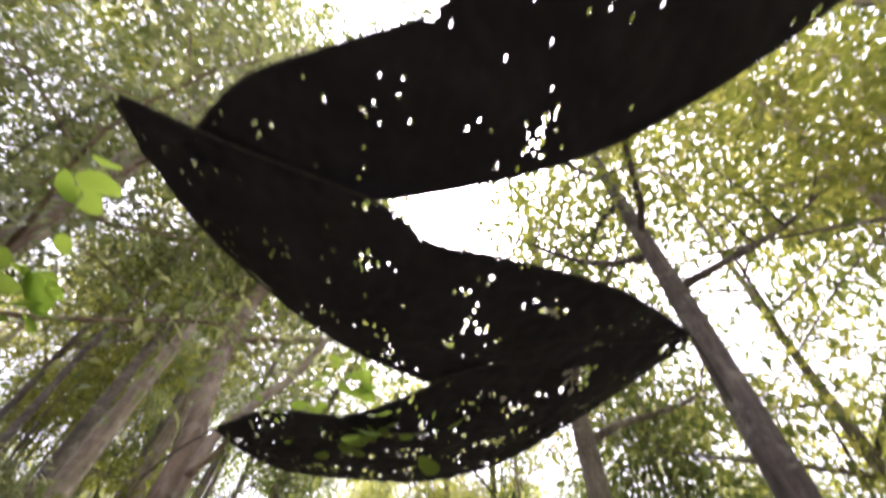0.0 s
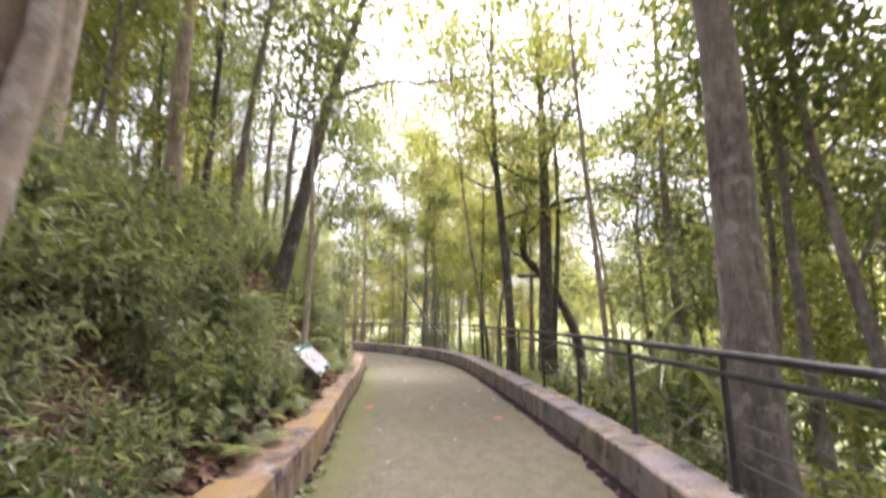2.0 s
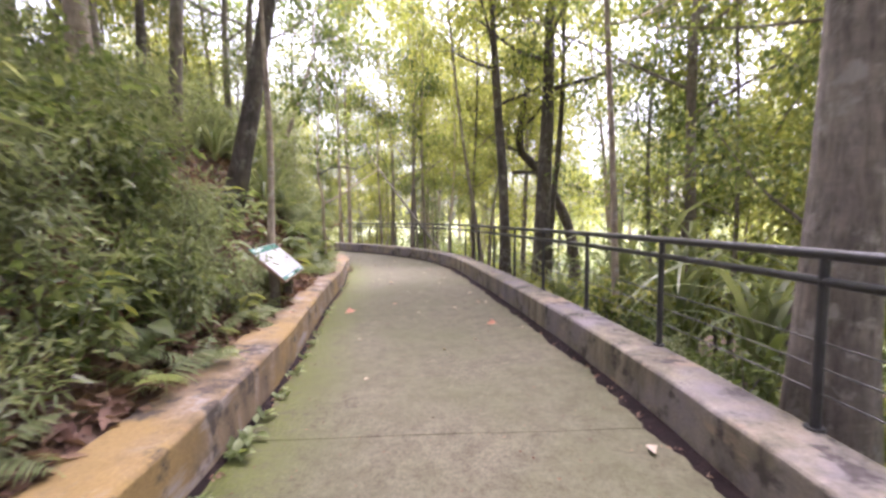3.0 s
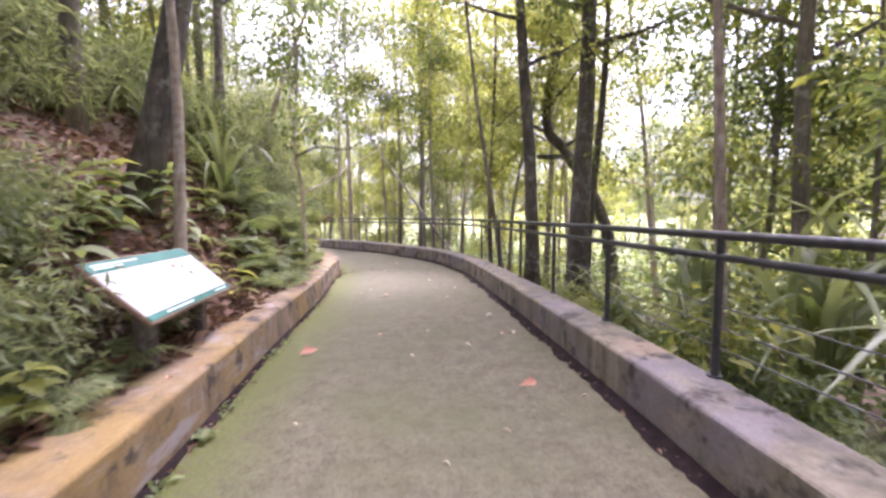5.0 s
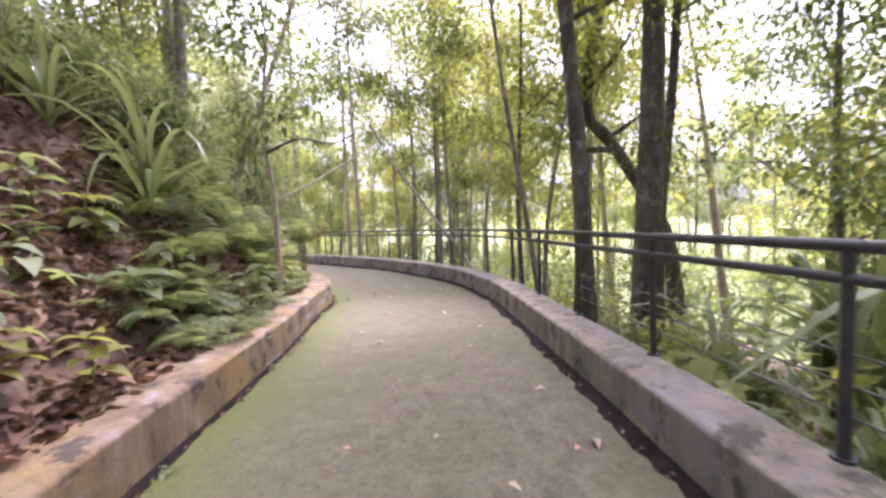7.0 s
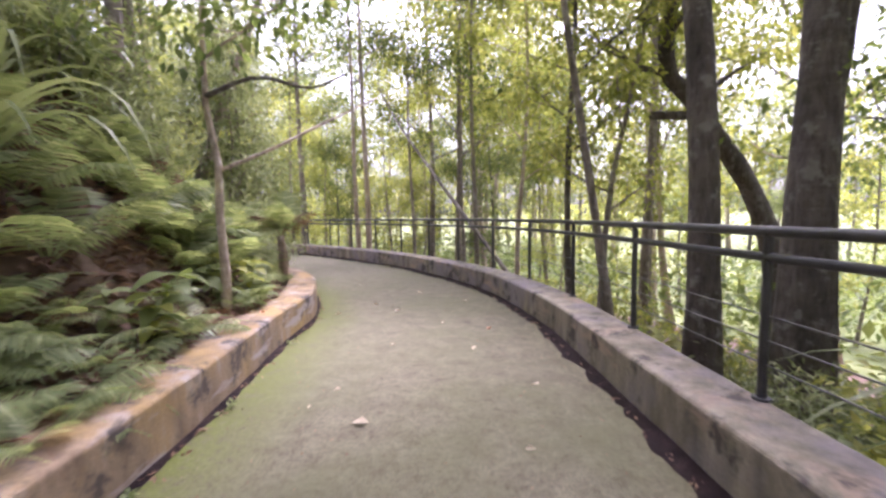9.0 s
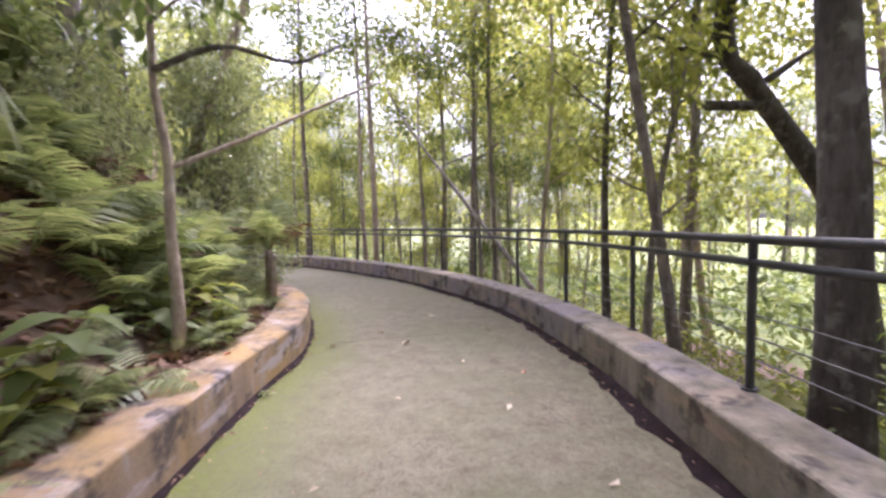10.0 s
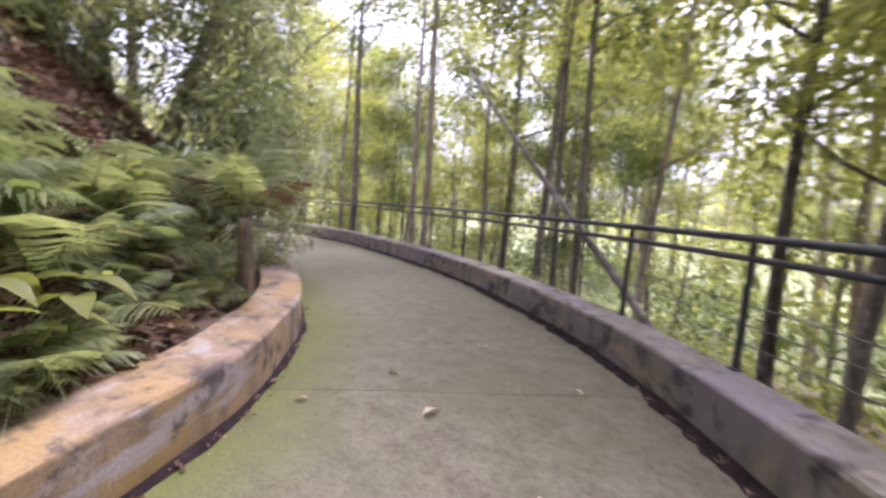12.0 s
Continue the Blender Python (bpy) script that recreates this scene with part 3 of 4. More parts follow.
def forked_tree():
    rng = np.random.default_rng(31)
    x, y = -0.85, 14.4
    ob = thing("tree", (x, y, height_at(x, y) - 0.15), "pale slender tree forking low beside the kerb", "tree", "forest trees")
    axis = np.array([(0, 0, 0), (0.03, 0, 0.6), (0.0, 0, 1.2), (0.02, 0, 1.75), (-0.1, 0.05, 2.4), (-0.12, 0.1, 3.2), (-0.02, 0.1, 4.4), (-0.15, 0.2, 6.2), (0, 0.3, 8)])
    tree(ob, axis, taper(0.052, 9), BARK_PALE, LEAF_MID, rng, limbs=5, low=0.55, reach=2.0, per=80)
    for pts, r in (([(0.02, 0, 1.7), (0.5, 0.3, 1.98), (1.0, 0.85, 2.4), (1.6, 1.4, 2.85)], 0.024), ([(-0.1, 0.05, 2.5), (0.4, 0.2, 2.75), (0.9, 0.5, 2.72), (1.3, 0.7, 2.95)], 0.03)):
        v, f = [], []
        p = smooth_line(pts, 0.15)
        tube(v, f, p, np.linspace(r, 0.012, len(p)), 7)
        put("limb", mesh_of("limb", v, f, BARK_PALE if r < 0.026 else BARK_DARK, True), ob)


forked_tree()


def crooked_tree():
    rng = np.random.default_rng(33)
    base = np.array((8.2, 17.0, -3.0))
    ob = thing("tree", base, "dark crooked leaning tree with a broken stub", "tree", "forest trees")
    axis = smooth_line(np.array([(8.2, 17.0, -3.0), (8.0, 17.3, 0.4), (7.6, 17.5, 1.9), (7.05, 17.6, 2.8), (6.45, 17.6, 3.6), (6.0, 17.6, 4.1), (6.02, 17.6, 5.2), (6.4, 17.7, 6.8), (6.6, 17.8, 8.5)]) - base, 0.4)
    tree(ob, axis, np.linspace(0.24, 0.09, len(axis)), BARK_DARK, LEAF_LIGHT, rng, limbs=7, low=0.55, reach=2.4, per=110, spread=0.8, size=0.17)
    v, f = [], []
    tube(v, f, np.array([(6.75, 17.6, 3.25), (6.3, 17.55, 3.25), (5.65, 17.5, 3.24)]) - base, [0.08, 0.085, 0.075], 9, 0.06, rng)
    put("broken_stub", mesh_of("broken_stub", v, f, BARK_DARK, True), ob, None, "short dark broken branch")


crooked_tree()


def fallen_pole():
    v, f = [], []
    p = smooth_line([(3.5, 16.6, -0.9), (3.0, 17.8, 0.25), (1.9, 20.4, 2.1), (0.66, 23.3, 4.24), (-0.3, 25.6, 6.2)], 0.3)
    tube(v, f, p, np.linspace(0.055, 0.03, len(p)), 8, 0.05, np.random.default_rng(2))
    tagged(new("dead_tree", mesh_of("dead_tree", v, f, BARK, True)), "thin grey dead trunk leaning over beyond the railing", "dead tree")


fallen_pole()


def leaning_tree():
    """Twin-stemmed tree over the kerb where the nets are tied."""
    rng = np.random.default_rng(35)
    base = np.array((-1.12, 3.05, 0.25))
    ob = thing("tree", base, "leaning brown twin-stemmed tree with peeling bark beside the nets", "tree", "forest trees")
    axis = smooth_line([(0, 0, 0), (-0.03, 0.1, 1.0), (-0.07, 0.28, 2.2), (-0.08, 0.42, 3.2), (-0.3, 0.6, 4.2), (-0.35, 0.9, 6.0), (-0.2, 1.2, 8.5)], 0.35)
    tree(ob, axis, np.linspace(0.125, 0.05, len(axis)), BARK_BROWN, LEAF_MID, rng, limbs=7, low=0.5, reach=2.6, per=150, spread=0.9)
    for pts, r in (([(0.13, 0.02, 0), (0.11, 0.12, 1.2), (0.08, 0.3, 2.4), (0.07, 0.42, 3.3), (0.55, 0.6, 4.3), (0.8, 0.8, 5.6), (1.2, 1.0, 7.4)], 0.065), ([(0.0, 0.4, 2.95), (0.25, 0.0, 3.0), (0.42, -0.5, 2.98)], 0.03)):
        v, f = [], []
        p = smooth_line(pts, 0.2)
        tube(v, f, p, np.linspace(r, r * 0.5, len(p)), 8, 0.05, rng)
        put("limb", mesh_of("limb", v, f, BARK_PALE, True), ob, None, "pale side stem")


leaning_tree()

# ---- the wood around: a few trees, repeated ----
PROTO = []
for k, (h, r, leaf, bark, kw) in enumerate((
        (12, 0.10, LEAF_MID, BARK, dict(limbs=9, low=0.3, reach=2.6, per=110, spread=0.85, size=0.16)),
        (14, 0.13, LEAF_LIGHT, BARK_PALE, dict(limbs=9, low=0.35, reach=2.8, per=110, spread=0.9, size=0.165)),
        (10, 0.06, LEAF_LIGHT, BARK, dict(limbs=9, low=0.2, reach=1.8, per=100, spread=0.7, size=0.14)),
        (9, 0.05, LEAF_MID, BARK_DARK, dict(limbs=9, low=0.22, reach=1.7, per=100, spread=0.7, size=0.14)),
        (15, 0.16, LEAF_DARK, BARK_DARK, dict(limbs=9, low=0.4, reach=3.4, per=140, spread=1.1, size=0.19)),
        (7, 0.045, LEAF_LIGHT, BARK, dict(limbs=8, low=0.12, reach=1.7, per=100, spread=0.7, size=0.135)))):
    rng = np.random.default_rng(50 + k)
    label = ("slender grey forest tree with mid-green leaves", "pale-barked tall tree with light leaves", "thin young tree with yellow-green leaves", "thin dark-barked young forest tree", "tall dark forest tree with dense leaves", "low leafy sapling with yellow-green leaves")[k]
    ob = thing("tree", (0, 0, 0), label, "tree", "forest trees")
    PROTO.append(tree(ob, straight(h, (rng.uniform(-0.5, 0.5), rng.uniform(-0.5, 0.5)), 0.15, rng), taper(r), bark, leaf, rng, sides=8, **kw))

SOLO = [(3.5, 4.9), (4.13, 13.7), (5.2, 13.75), (4.35, 18.1), (4.7, 17.5), (3.77, 20.4), (2.75, 20.9), (6.5, 17.5), (8.2, 17)]


def plant_wood():
    rng = np.random.default_rng(77)
    zones = (  # x0, x1, y0, y1, how many, least distance from the path's middle, which trees
        (5.0, 13, -8, 13, 17, 5.0, (0, 2, 3, 1, 3)),
        (5.6, 12, 3, 12, 6, 5.4, (5, 2, 5, 2)),
        (9, 17, 8, 20, 7, 7, (1, 2, 0)),
        (-9, -4, 6, 19, 9, 4.6, (3, 5, 0, 2)),
        (6, 16, 16, 30, 8, 5.5, (2, 1, 5, 2, 0)),
        (-7, 8, 25, 42, 28, 3.2, (0, 1, 2, 3, 2, 5)),
        (13, 40, -10, 45, 26, 8, (0, 1, 4, 2)),
        (-14, -3.5, -6, 20, 24, 4.6, (0, 3, 4, 1)),
        (-25, -6, 18, 45, 26, 4.5, (0, 1, 2, 4)),
        (-8, -2, 18.5, 23, 5, 3.6, (0, 5, 2)),
        (-30, 40, 42, 70, 44, 8, (0, 1, 4, 1)),
        (40, 75, -20, 60, 22, 10, (0, 1, 4)),
        (-12, 14, -22, -8, 16, 4, (0, 4, 1)))
    first = set()
    for x0, x1, y0, y1, n, gap, kinds in zones:
        placed = []
        for _ in range(n * 40):
            if len(placed) >= n:
                break
            x, y = rng.uniform(x0, x1), rng.uniform(y0, y1)
            d, _s = across(np.array([x]), np.array([y]))
            if abs(d[0]) < gap or any((x - a) ** 2 + (y - b) ** 2 < 1.0 for a, b in placed + SOLO):
                continue
            placed.append((x, y))
            k = kinds[len(placed) % len(kinds)]
            far = 1.5 if (y > 42 or abs(x) > 30) else 1.0
            s = rng.uniform(0.8, 1.2) * far
            m = pose(x, y, height_at(x, y) - 0.15, rng.uniform(-4, 4), rng.uniform(-4, 4), rng.uniform(0, 360)) @ Matrix.Scale(s, 4)
            if k in first:
                copy_thing(PROTO[k], m)
            else:
                first.add(k)
                PROTO[k].matrix_basis = m


plant_wood()


# ---- undergrowth ----
def shrub_proto(seed, leaf, n, h, spread, size, wide, label, droop=-0.2):
    rng = np.random.default_rng(seed)
    ob = thing("shrub", (0, 0, 0), label, "shrub", "undergrowth shrubs")
    v, f, spots = [], [], []
    for i in range(9):
        a = rng.uniform(0, 6.28)
        p = limb_points((0.05 * math.cos(a), 0.05 * math.sin(a), 0), (math.cos(a) * 0.6, math.sin(a) * 0.6, 1.1), h * rng.uniform(0.7, 1.2), rng, 0.0, 6)
        tube(v, f, p, np.linspace(0.012, 0.003, 6), 4)
        spots += list(p[2:])
    put("stem", mesh_of("stem", v, f, BARK, True), ob)
    c, off = clumps(spots, n // len(spots), spread, rng, 0.8)
    put("foliage", leaves("foliage", c, off / spread + (0, 0, droop), size, wide, leaf, rng, 0.2, 0.4), ob)
    return ob


SHRUBS = [
    shrub_proto(60, LEAF_LANCE, 640, 1.3, 0.42, 0.17, 0.2, "grey-green shrub with narrow lance-shaped leaves"),
    shrub_proto(61, LEAF_LANCE, 700, 1.1, 0.40, 0.16, 0.22, "green shrub with narrow pointed leaves"),
    shrub_proto(62, LEAF_LIGHT, 560, 1.0, 0.42, 0.13, 0.45, "low yellow-green leafy forest bush"),
    shrub_proto(63, LEAF_MID, 480, 0.8, 0.36, 0.12, 0.5, "green leafy bush with small oval leaves"),
    shrub_proto(64, LEAF_FERN, 420, 0.7, 0.34, 0.2, 0.16, "grassy tuft of long arching leaves", 0.1)]


def plant_shrubs():
    rng = np.random.default_rng(78)
    first = set()
    zones = (  # along y0..y1, metres right of the path's middle d0..d1, how many, kinds, size
        (1.5, 8.0, -4.8, -2.15, 84, (0, 1, 0, 1, 3), (0.75, 1.3)),
        (-6, 2.5, -5.2, -2.5, 20, (0, 1, 3), (0.9, 1.5)),
        (7.5, 14, -7.0, -4.4, 34, (0, 1, 3, 4), (0.9, 1.6)),
        (14, 20, -6.5, -3.6, 30, (1, 3, 0, 4), (0.9, 1.5)),
        (6.6, 8.6, -3.3, -2.35, 14, (1, 0, 3), (0.5, 0.75)),
        (19.5, 24, -6, -3.4, 12, (3, 1, 2, 4), (0.6, 1.2)),
        (-3, 13.5, 3.0, 4.8, 70, (1, 3, 4, 2, 3, 4), (0.8, 1.35)),
        (13.5, 20, 3.0, 5.5, 22, (2, 3, 4, 2), (0.6, 1.0)),
        (19, 32, 2.9, 6, 40, (2, 3, 2, 1), (0.7, 1.3)))
    for x, y, k, s in ((-1.25, 7.75, 1, 0.62), (-1.4, 7.1, 0, 0.7), (-1.2, 6.5, 1, 0.55), (-1.6, 8.3, 0, 0.75), (-1.75, 7.6, 1, 0.8),
                       (-1.55, 3.7, 1, 0.6), (-1.8, 4.3, 0, 0.7), (-1.5, 4.9, 1, 0.6), (-1.65, 5.5, 0, 0.65), (-2.0, 3.1, 1, 0.8), (-1.35, 5.2, 4, 0.6), (-1.45, 4.3, 4, 0.6),
                       (-1.05, 7.55, 4, 0.55), (-2.3, 17.6, 0, 1.3), (-2.7, 18.5, 1, 1.5), (-3.3, 17.3, 0, 1.5), (-2.0, 18.7, 1, 1.3), (-3.8, 16.3, 0, 1.4), (-3.0, 19.3, 0, 1.7), (-1.7, 17.5, 1, 0.9), (-4.2, 17.6, 1, 1.6)):
        m = pose(x, y, height_at(x, y) - 0.05, 0, 0, 90 * k + 70 * y) @ Matrix.Scale(s, 4)
        if k in first:
            copy_thing(SHRUBS[k], m)
        else:
            first.add(k)
            SHRUBS[k].matrix_basis = m
    nrm = normals2(MID)
    for y0, y1, d0, d1, n, kinds, (s0, s1) in zones:
        for j in range(n):
            i = int(np.clip((rng.uniform(y0, y1) + 8) / 0.25, 0, len(MID) - 1))
            d = rng.uniform(d0, d1)
            x, y = MID[i] + nrm[i] * d
            x, y = x + rng.normal(0, 0.2), y + rng.normal(0, 0.2)
            dd, _s = across(np.array([x]), np.array([y]))
            if -2.1 < dd[0] < 2.8:
                continue
            k = kinds[j % len(kinds)]
            s = rng.uniform(s0, s1)
            if -2.9 < dd[0] < 0:
                s = min(s, 0.8)
            m = pose(x, y, height_at(x, y) - 0.05, 0, 0, rng.uniform(0, 360)) @ Matrix.Scale(s, 4)
            if k in first:
                copy_thing(SHRUBS[k], m)
            else:
                first.add(k)
                SHRUBS[k].matrix_basis = m


plant_shrubs()


def far_undergrowth():
    """The low green beyond the trees, too far to tell apart."""
    rng = np.random.default_rng(90)
    spots = []
    for x0, x1, y0, y1, n in ((7, 30, -5, 32, 420), (-12, 12, 30, 50, 240), (-22, -6, 22, 46, 120), (30, 60, -10, 50, 160)):
        p = np.column_stack([rng.uniform(x0, x1, n), rng.uniform(y0, y1, n)])
        d, _s = across(p[:, 0], p[:, 1])
        p = p[np.abs(d) > 5]
        spots.append(np.column_stack([p, ground_z(p[:, 0], p[:, 1]) + rng.uniform(0.2, 2.2, len(p))]))
    c, off = clumps(np.vstack(spots), 55, 1.2, rng, 0.8)
    me = leaves("undergrowth", c, off + (0, 0, 0.1), 0.3, 0.45, LEAF_MID, rng)
    tagged(new("undergrowth", me), "far low yellow-green undergrowth of the wood", "undergrowth", "", "stuff")


far_undergrowth()


def far_woods():
    """The closed line of trees all round, in the distance."""
    rng = np.random.default_rng(91)
    n = 900
    a = rng.uniform(0, 2 * math.pi, n)
    r = rng.uniform(75, 105, n)
    p = np.column_stack([r * np.cos(a), 10 + r * np.sin(a)])
    top = 9 + 5 * np.sin(a * 9) + 3 * np.sin(a * 23 + 1)
    c = np.column_stack([p, -4 + rng.uniform(0, 1, n) ** 0.8 * (top + 4)])
    c, off = clumps(c, 45, 3.6, rng, 0.9)
    me = leaves("far_woods", c, off + (0, 0, -0.3), 1.0, 0.6, LEAF_LIGHT, rng)
    tagged(new("far_woods", me), "distant hazy line of green trees", "woods", "", "stuff")


far_woods()


# ---- ferns ----
def frond_mesh(seed, length=0.75, pairs=20, leaf=LEAF_FERN, arch=0.5):
    rng = np.random.default_rng(seed)
    v, f = [], []
    u = np.linspace(0, 1, 9)
    rach = np.stack([length * (u - 0.1 * u * u), np.zeros(9), length * (0.62 * u - arch * 1.25 * u * u)], 1)
    tube(v, f, rach, np.linspace(0.005, 0.0015, 9), 4)
    for i in range(pairs):
        t = 0.16 + 0.82 * i / pairs
        p = np.array([np.interp(t, u, rach[:, k]) for k in range(3)])
        w = length * 0.30 * (math.sin(min(1, (t + 0.12) * 1.15) * math.pi) ** 0.8) * rng.uniform(0.85, 1.1) + 0.012
        for sd in (1, -1):
            d = np.array([0.42, sd, -0.22 + rng.normal(0, 0.08)])
            d /= np.linalg.norm(d)
            a = np.array([1.0, 0, 0.1])
            b = len(v)
            h = length * 0.0125
            v += [tuple(p - a * h), tuple(p + a * h), tuple(p + d * w * 0.55 + a * h * 1.2), tuple(p + d * w * 0.55 - a * h * 1.0), tuple(p + d * w - np.array([0, 0, w * 0.18]))]
            f += [(b, b + 1, b + 2, b + 3), (b + 3, b + 2, b + 4)]
    return mesh_of("frond", v, f, leaf)


FRONDS = [frond_mesh(1), frond_mesh(2, 0.85, 22, LEAF_FERN, 0.62), frond_mesh(3, 0.62, 18, LEAF_FERN, 0.4), frond_mesh(4, 0.8, 21, LEAF_LANCE, 0.55)]
FROND_DRY = frond_mesh(5, 0.7, 15, LEAF_DRY, 0.75)


def fern(x, y, s, rng, count=9, label="green fern with arching feathery fronds on the bank", up=0.0, lift=-28):
    ob = thing("fern", (x, y, height_at(x, y) - 0.02 + up), label, "fern", "ferns on the bank")
    for i in range(count):
        a = 360 * i / count + rng.uniform(-18, 18)
        me = FROND_DRY if rng.uniform() < 0.06 else FRONDS[int(rng.integers(0, 4))] if rng.uniform() < 0.5 else FRONDS[int(rng.integers(0, 3))]
        put("frond", me, ob, pose(0, 0, 0, rng.uniform(-15, 15), rng.uniform(lift, lift + 40), a) @ Matrix.Scale(s * rng.uniform(0.75, 1.15), 4))
    return ob


def plant_ferns():
    rng = np.random.default_rng(79)
    nrm = normals2(MID)
    for y0, y1, d0, d1, n, s0, s1 in ((10.6, 12.6, -2.7, -2.05, 12, 0.5, 0.8), (11.0, 13.0, -2.6, -1.95, 14, 0.55, 0.85), (12.6, 18.8, -2.8, -2.2, 24, 0.5, 0.8), (12.4, 16.4, -3.7, -2.6, 16, 1.1, 1.5), (15.4, 18.2, -3.2, -2.4, 9, 1.1, 1.5), (4.6, 8.2, -2.5, -2.05, 9, 0.5, 0.75), (11.6, 15.8, -2.5, -2.15, 16, 0.6, 0.85)):
        for _ in range(n):
            i = int(np.clip((rng.uniform(y0, y1) + 8) / 0.25, 0, len(MID) - 1))
            x, y = MID[i] + nrm[i] * rng.uniform(d0, d1)
            fern(x, y, rng.uniform(s0, s1), rng, int(rng.integers(7, 11)), lift=-46 if s0 > 1 else -28)


plant_ferns()


def tree_fern(x, y):
    rng = np.random.default_rng(80)
    ob = fern(x, y, 1.5, rng, 15, "small tree fern with a brown fibrous trunk at the bend", 0.8, -62)
    v, f = [], []
    tube(v, f, [(0, 0, -0.9), (0.02, 0, -0.4), (0, 0, 0.02)], [0.085, 0.075, 0.065], 9, 0.12, rng)
    put("trunk", mesh_of("trunk", v, f, BARK_BROWN, True), ob)


tree_fern(-1.12, 17.0)
for x, y, s in ((-1.2, 16.6, 0.75), (-1.45, 16.9, 0.9), (-1.25, 16.1, 0.65), (-1.5, 16.3, 0.9)):
    fern(x, y, s, np.random.default_rng(int(y * 10)), 9, lift=-40)


def strap_mesh(length, seed):
    rng = np.random.default_rng(seed)
    v, f = [], []
    n = 9
    for i in range(n):
        u = i / (n - 1)
        w = 0.021 * length ** 0.5 * (1 - u ** 2.5) + 0.002
        x, z = length * (u * 0.75 - 0.1 * u), length * (0.95 * u - 0.85 * u ** 2.4)
        v += [(x, -w, z + w * 0.35), (x, 0, z), (x, w, z + w * 0.35)]
    for i in range(n - 1):
        b = i * 3
        f += [(b, b + 1, b + 4, b + 3), (b + 1, b + 2, b + 5, b + 4)]
    return mesh_of("leaf", v, f, LEAF_LANCE if seed % 2 else LEAF_MID, True)


STRAPS = [strap_mesh(1.5, 1), strap_mesh(1.2, 2), strap_mesh(1.8, 3)]


def strap_plant(x, y, s, seed, count=24):
    rng = np.random.default_rng(seed)
    ob = thing("strap_leaved_plant", (x, y, height_at(x, y) - 0.05), "tall rosette of long arching strap leaves", "plant", "strap-leaved plants")
    for i in range(count):
        put("leaf", STRAPS[i % 3], ob, pose(0, 0, 0.1 + 0.012 * i, 0, rng.uniform(-60, -12) if s > 1.9 else rng.uniform(-35, 25), i * 137.5 + rng.uniform(-12, 12)) @ Matrix.Scale(s * rng.uniform(0.8, 1.2), 4))


for x, y, s, seed in ((-3.0, 12.9, 1.1, 1), (-1.9, 12.9, 1.25, 14), (-2.9, 15.2, 0.9, 2), (5.6, 10.6, 2.2, 3), (6.4, 11.9, 2.0, 4), (5.7, 8.9, 2.4, 5), (5.5, 7.2, 2.1, 10), (4.6, 9.8, 1.3, 11), (4.8, 11.7, 1.2, 12), (6.6, 9.7, 2.3, 13), (-4.1, 14.2, 1.2, 6), (0.2, 24.4, 1.0, 7), (7.2, 12.4, 1.4, 8), (-2.6, 13.9, 0.9, 9)):
    strap_plant(x, y, s, seed)


def broad_leaf():
    v, f = [], []
    n = 7
    for i in range(n):
        u = i / (n - 1)
        w = 0.052 * math.sin(math.pi * u ** 0.85) + 0.001
        v += [(0.2 * u, -w, 0.05 * u - 0.12 * u * u + w * 0.3), (0.2 * u, 0, 0.05 * u - 0.12 * u * u), (0.2 * u, w, 0.05 * u - 0.12 * u * u + w * 0.3)]
    for i in range(n - 1):
        b = i * 3
        f += [(b, b + 1, b + 4, b + 3), (b + 1, b + 2, b + 5, b + 4)]
    return f, v


BROAD = [mesh_of("leaf", broad_leaf()[1], broad_leaf()[0], m, True) for m in (LEAF_FERN, LEAF_MID, LEAF_LIGHT)]


def seedling(x, y, s, rng):
    ob = thing("seedling", (x, y, height_at(x, y) - 0.02), "young plant with broad soft green leaves", "plant", "seedlings on the bank")
    v, f = [], []
    p = limb_points((0, 0, 0), (rng.normal(0, 0.2), rng.normal(0, 0.2), 1), 0.45, rng, 0, 6)
    tube(v, f, p, np.linspace(0.006, 0.003, 6), 5)
    put("stem", mesh_of("stem", v, f, LEAF_MID, True), ob, Matrix.Scale(s, 4))
    k = int(rng.integers(0, 3))
    for i in range(9):
        q = p[min(5, 2 + i // 2)] * s
        put("leaf", BROAD[k], ob, pose(q[0], q[1], q[2], rng.uniform(-15, 15), rng.uniform(-25, 15), i * 137.5) @ Matrix.Scale(s * rng.uniform(0.8, 1.3), 4))


def plant_seedlings():
    rng = np.random.default_rng(81)
    nrm = normals2(MID)
    for y0, y1, d0, d1, n in ((8.8, 12.0, -3.4, -2.15, 20), (12, 17, -2.7, -2.1, 14), (5, 8.5, -2.6, -2.1, 10), (8, 15, 2.45, 3.4, 12)):
        for _ in range(n):
            i = int(np.clip((rng.uniform(y0, y1) + 8) / 0.25, 0, len(MID) - 1))
            x, y = MID[i] + nrm[i] * rng.uniform(d0, d1)
            seedling(x, y, rng.uniform(0.75, 1.5), rng)


plant_seedlings()


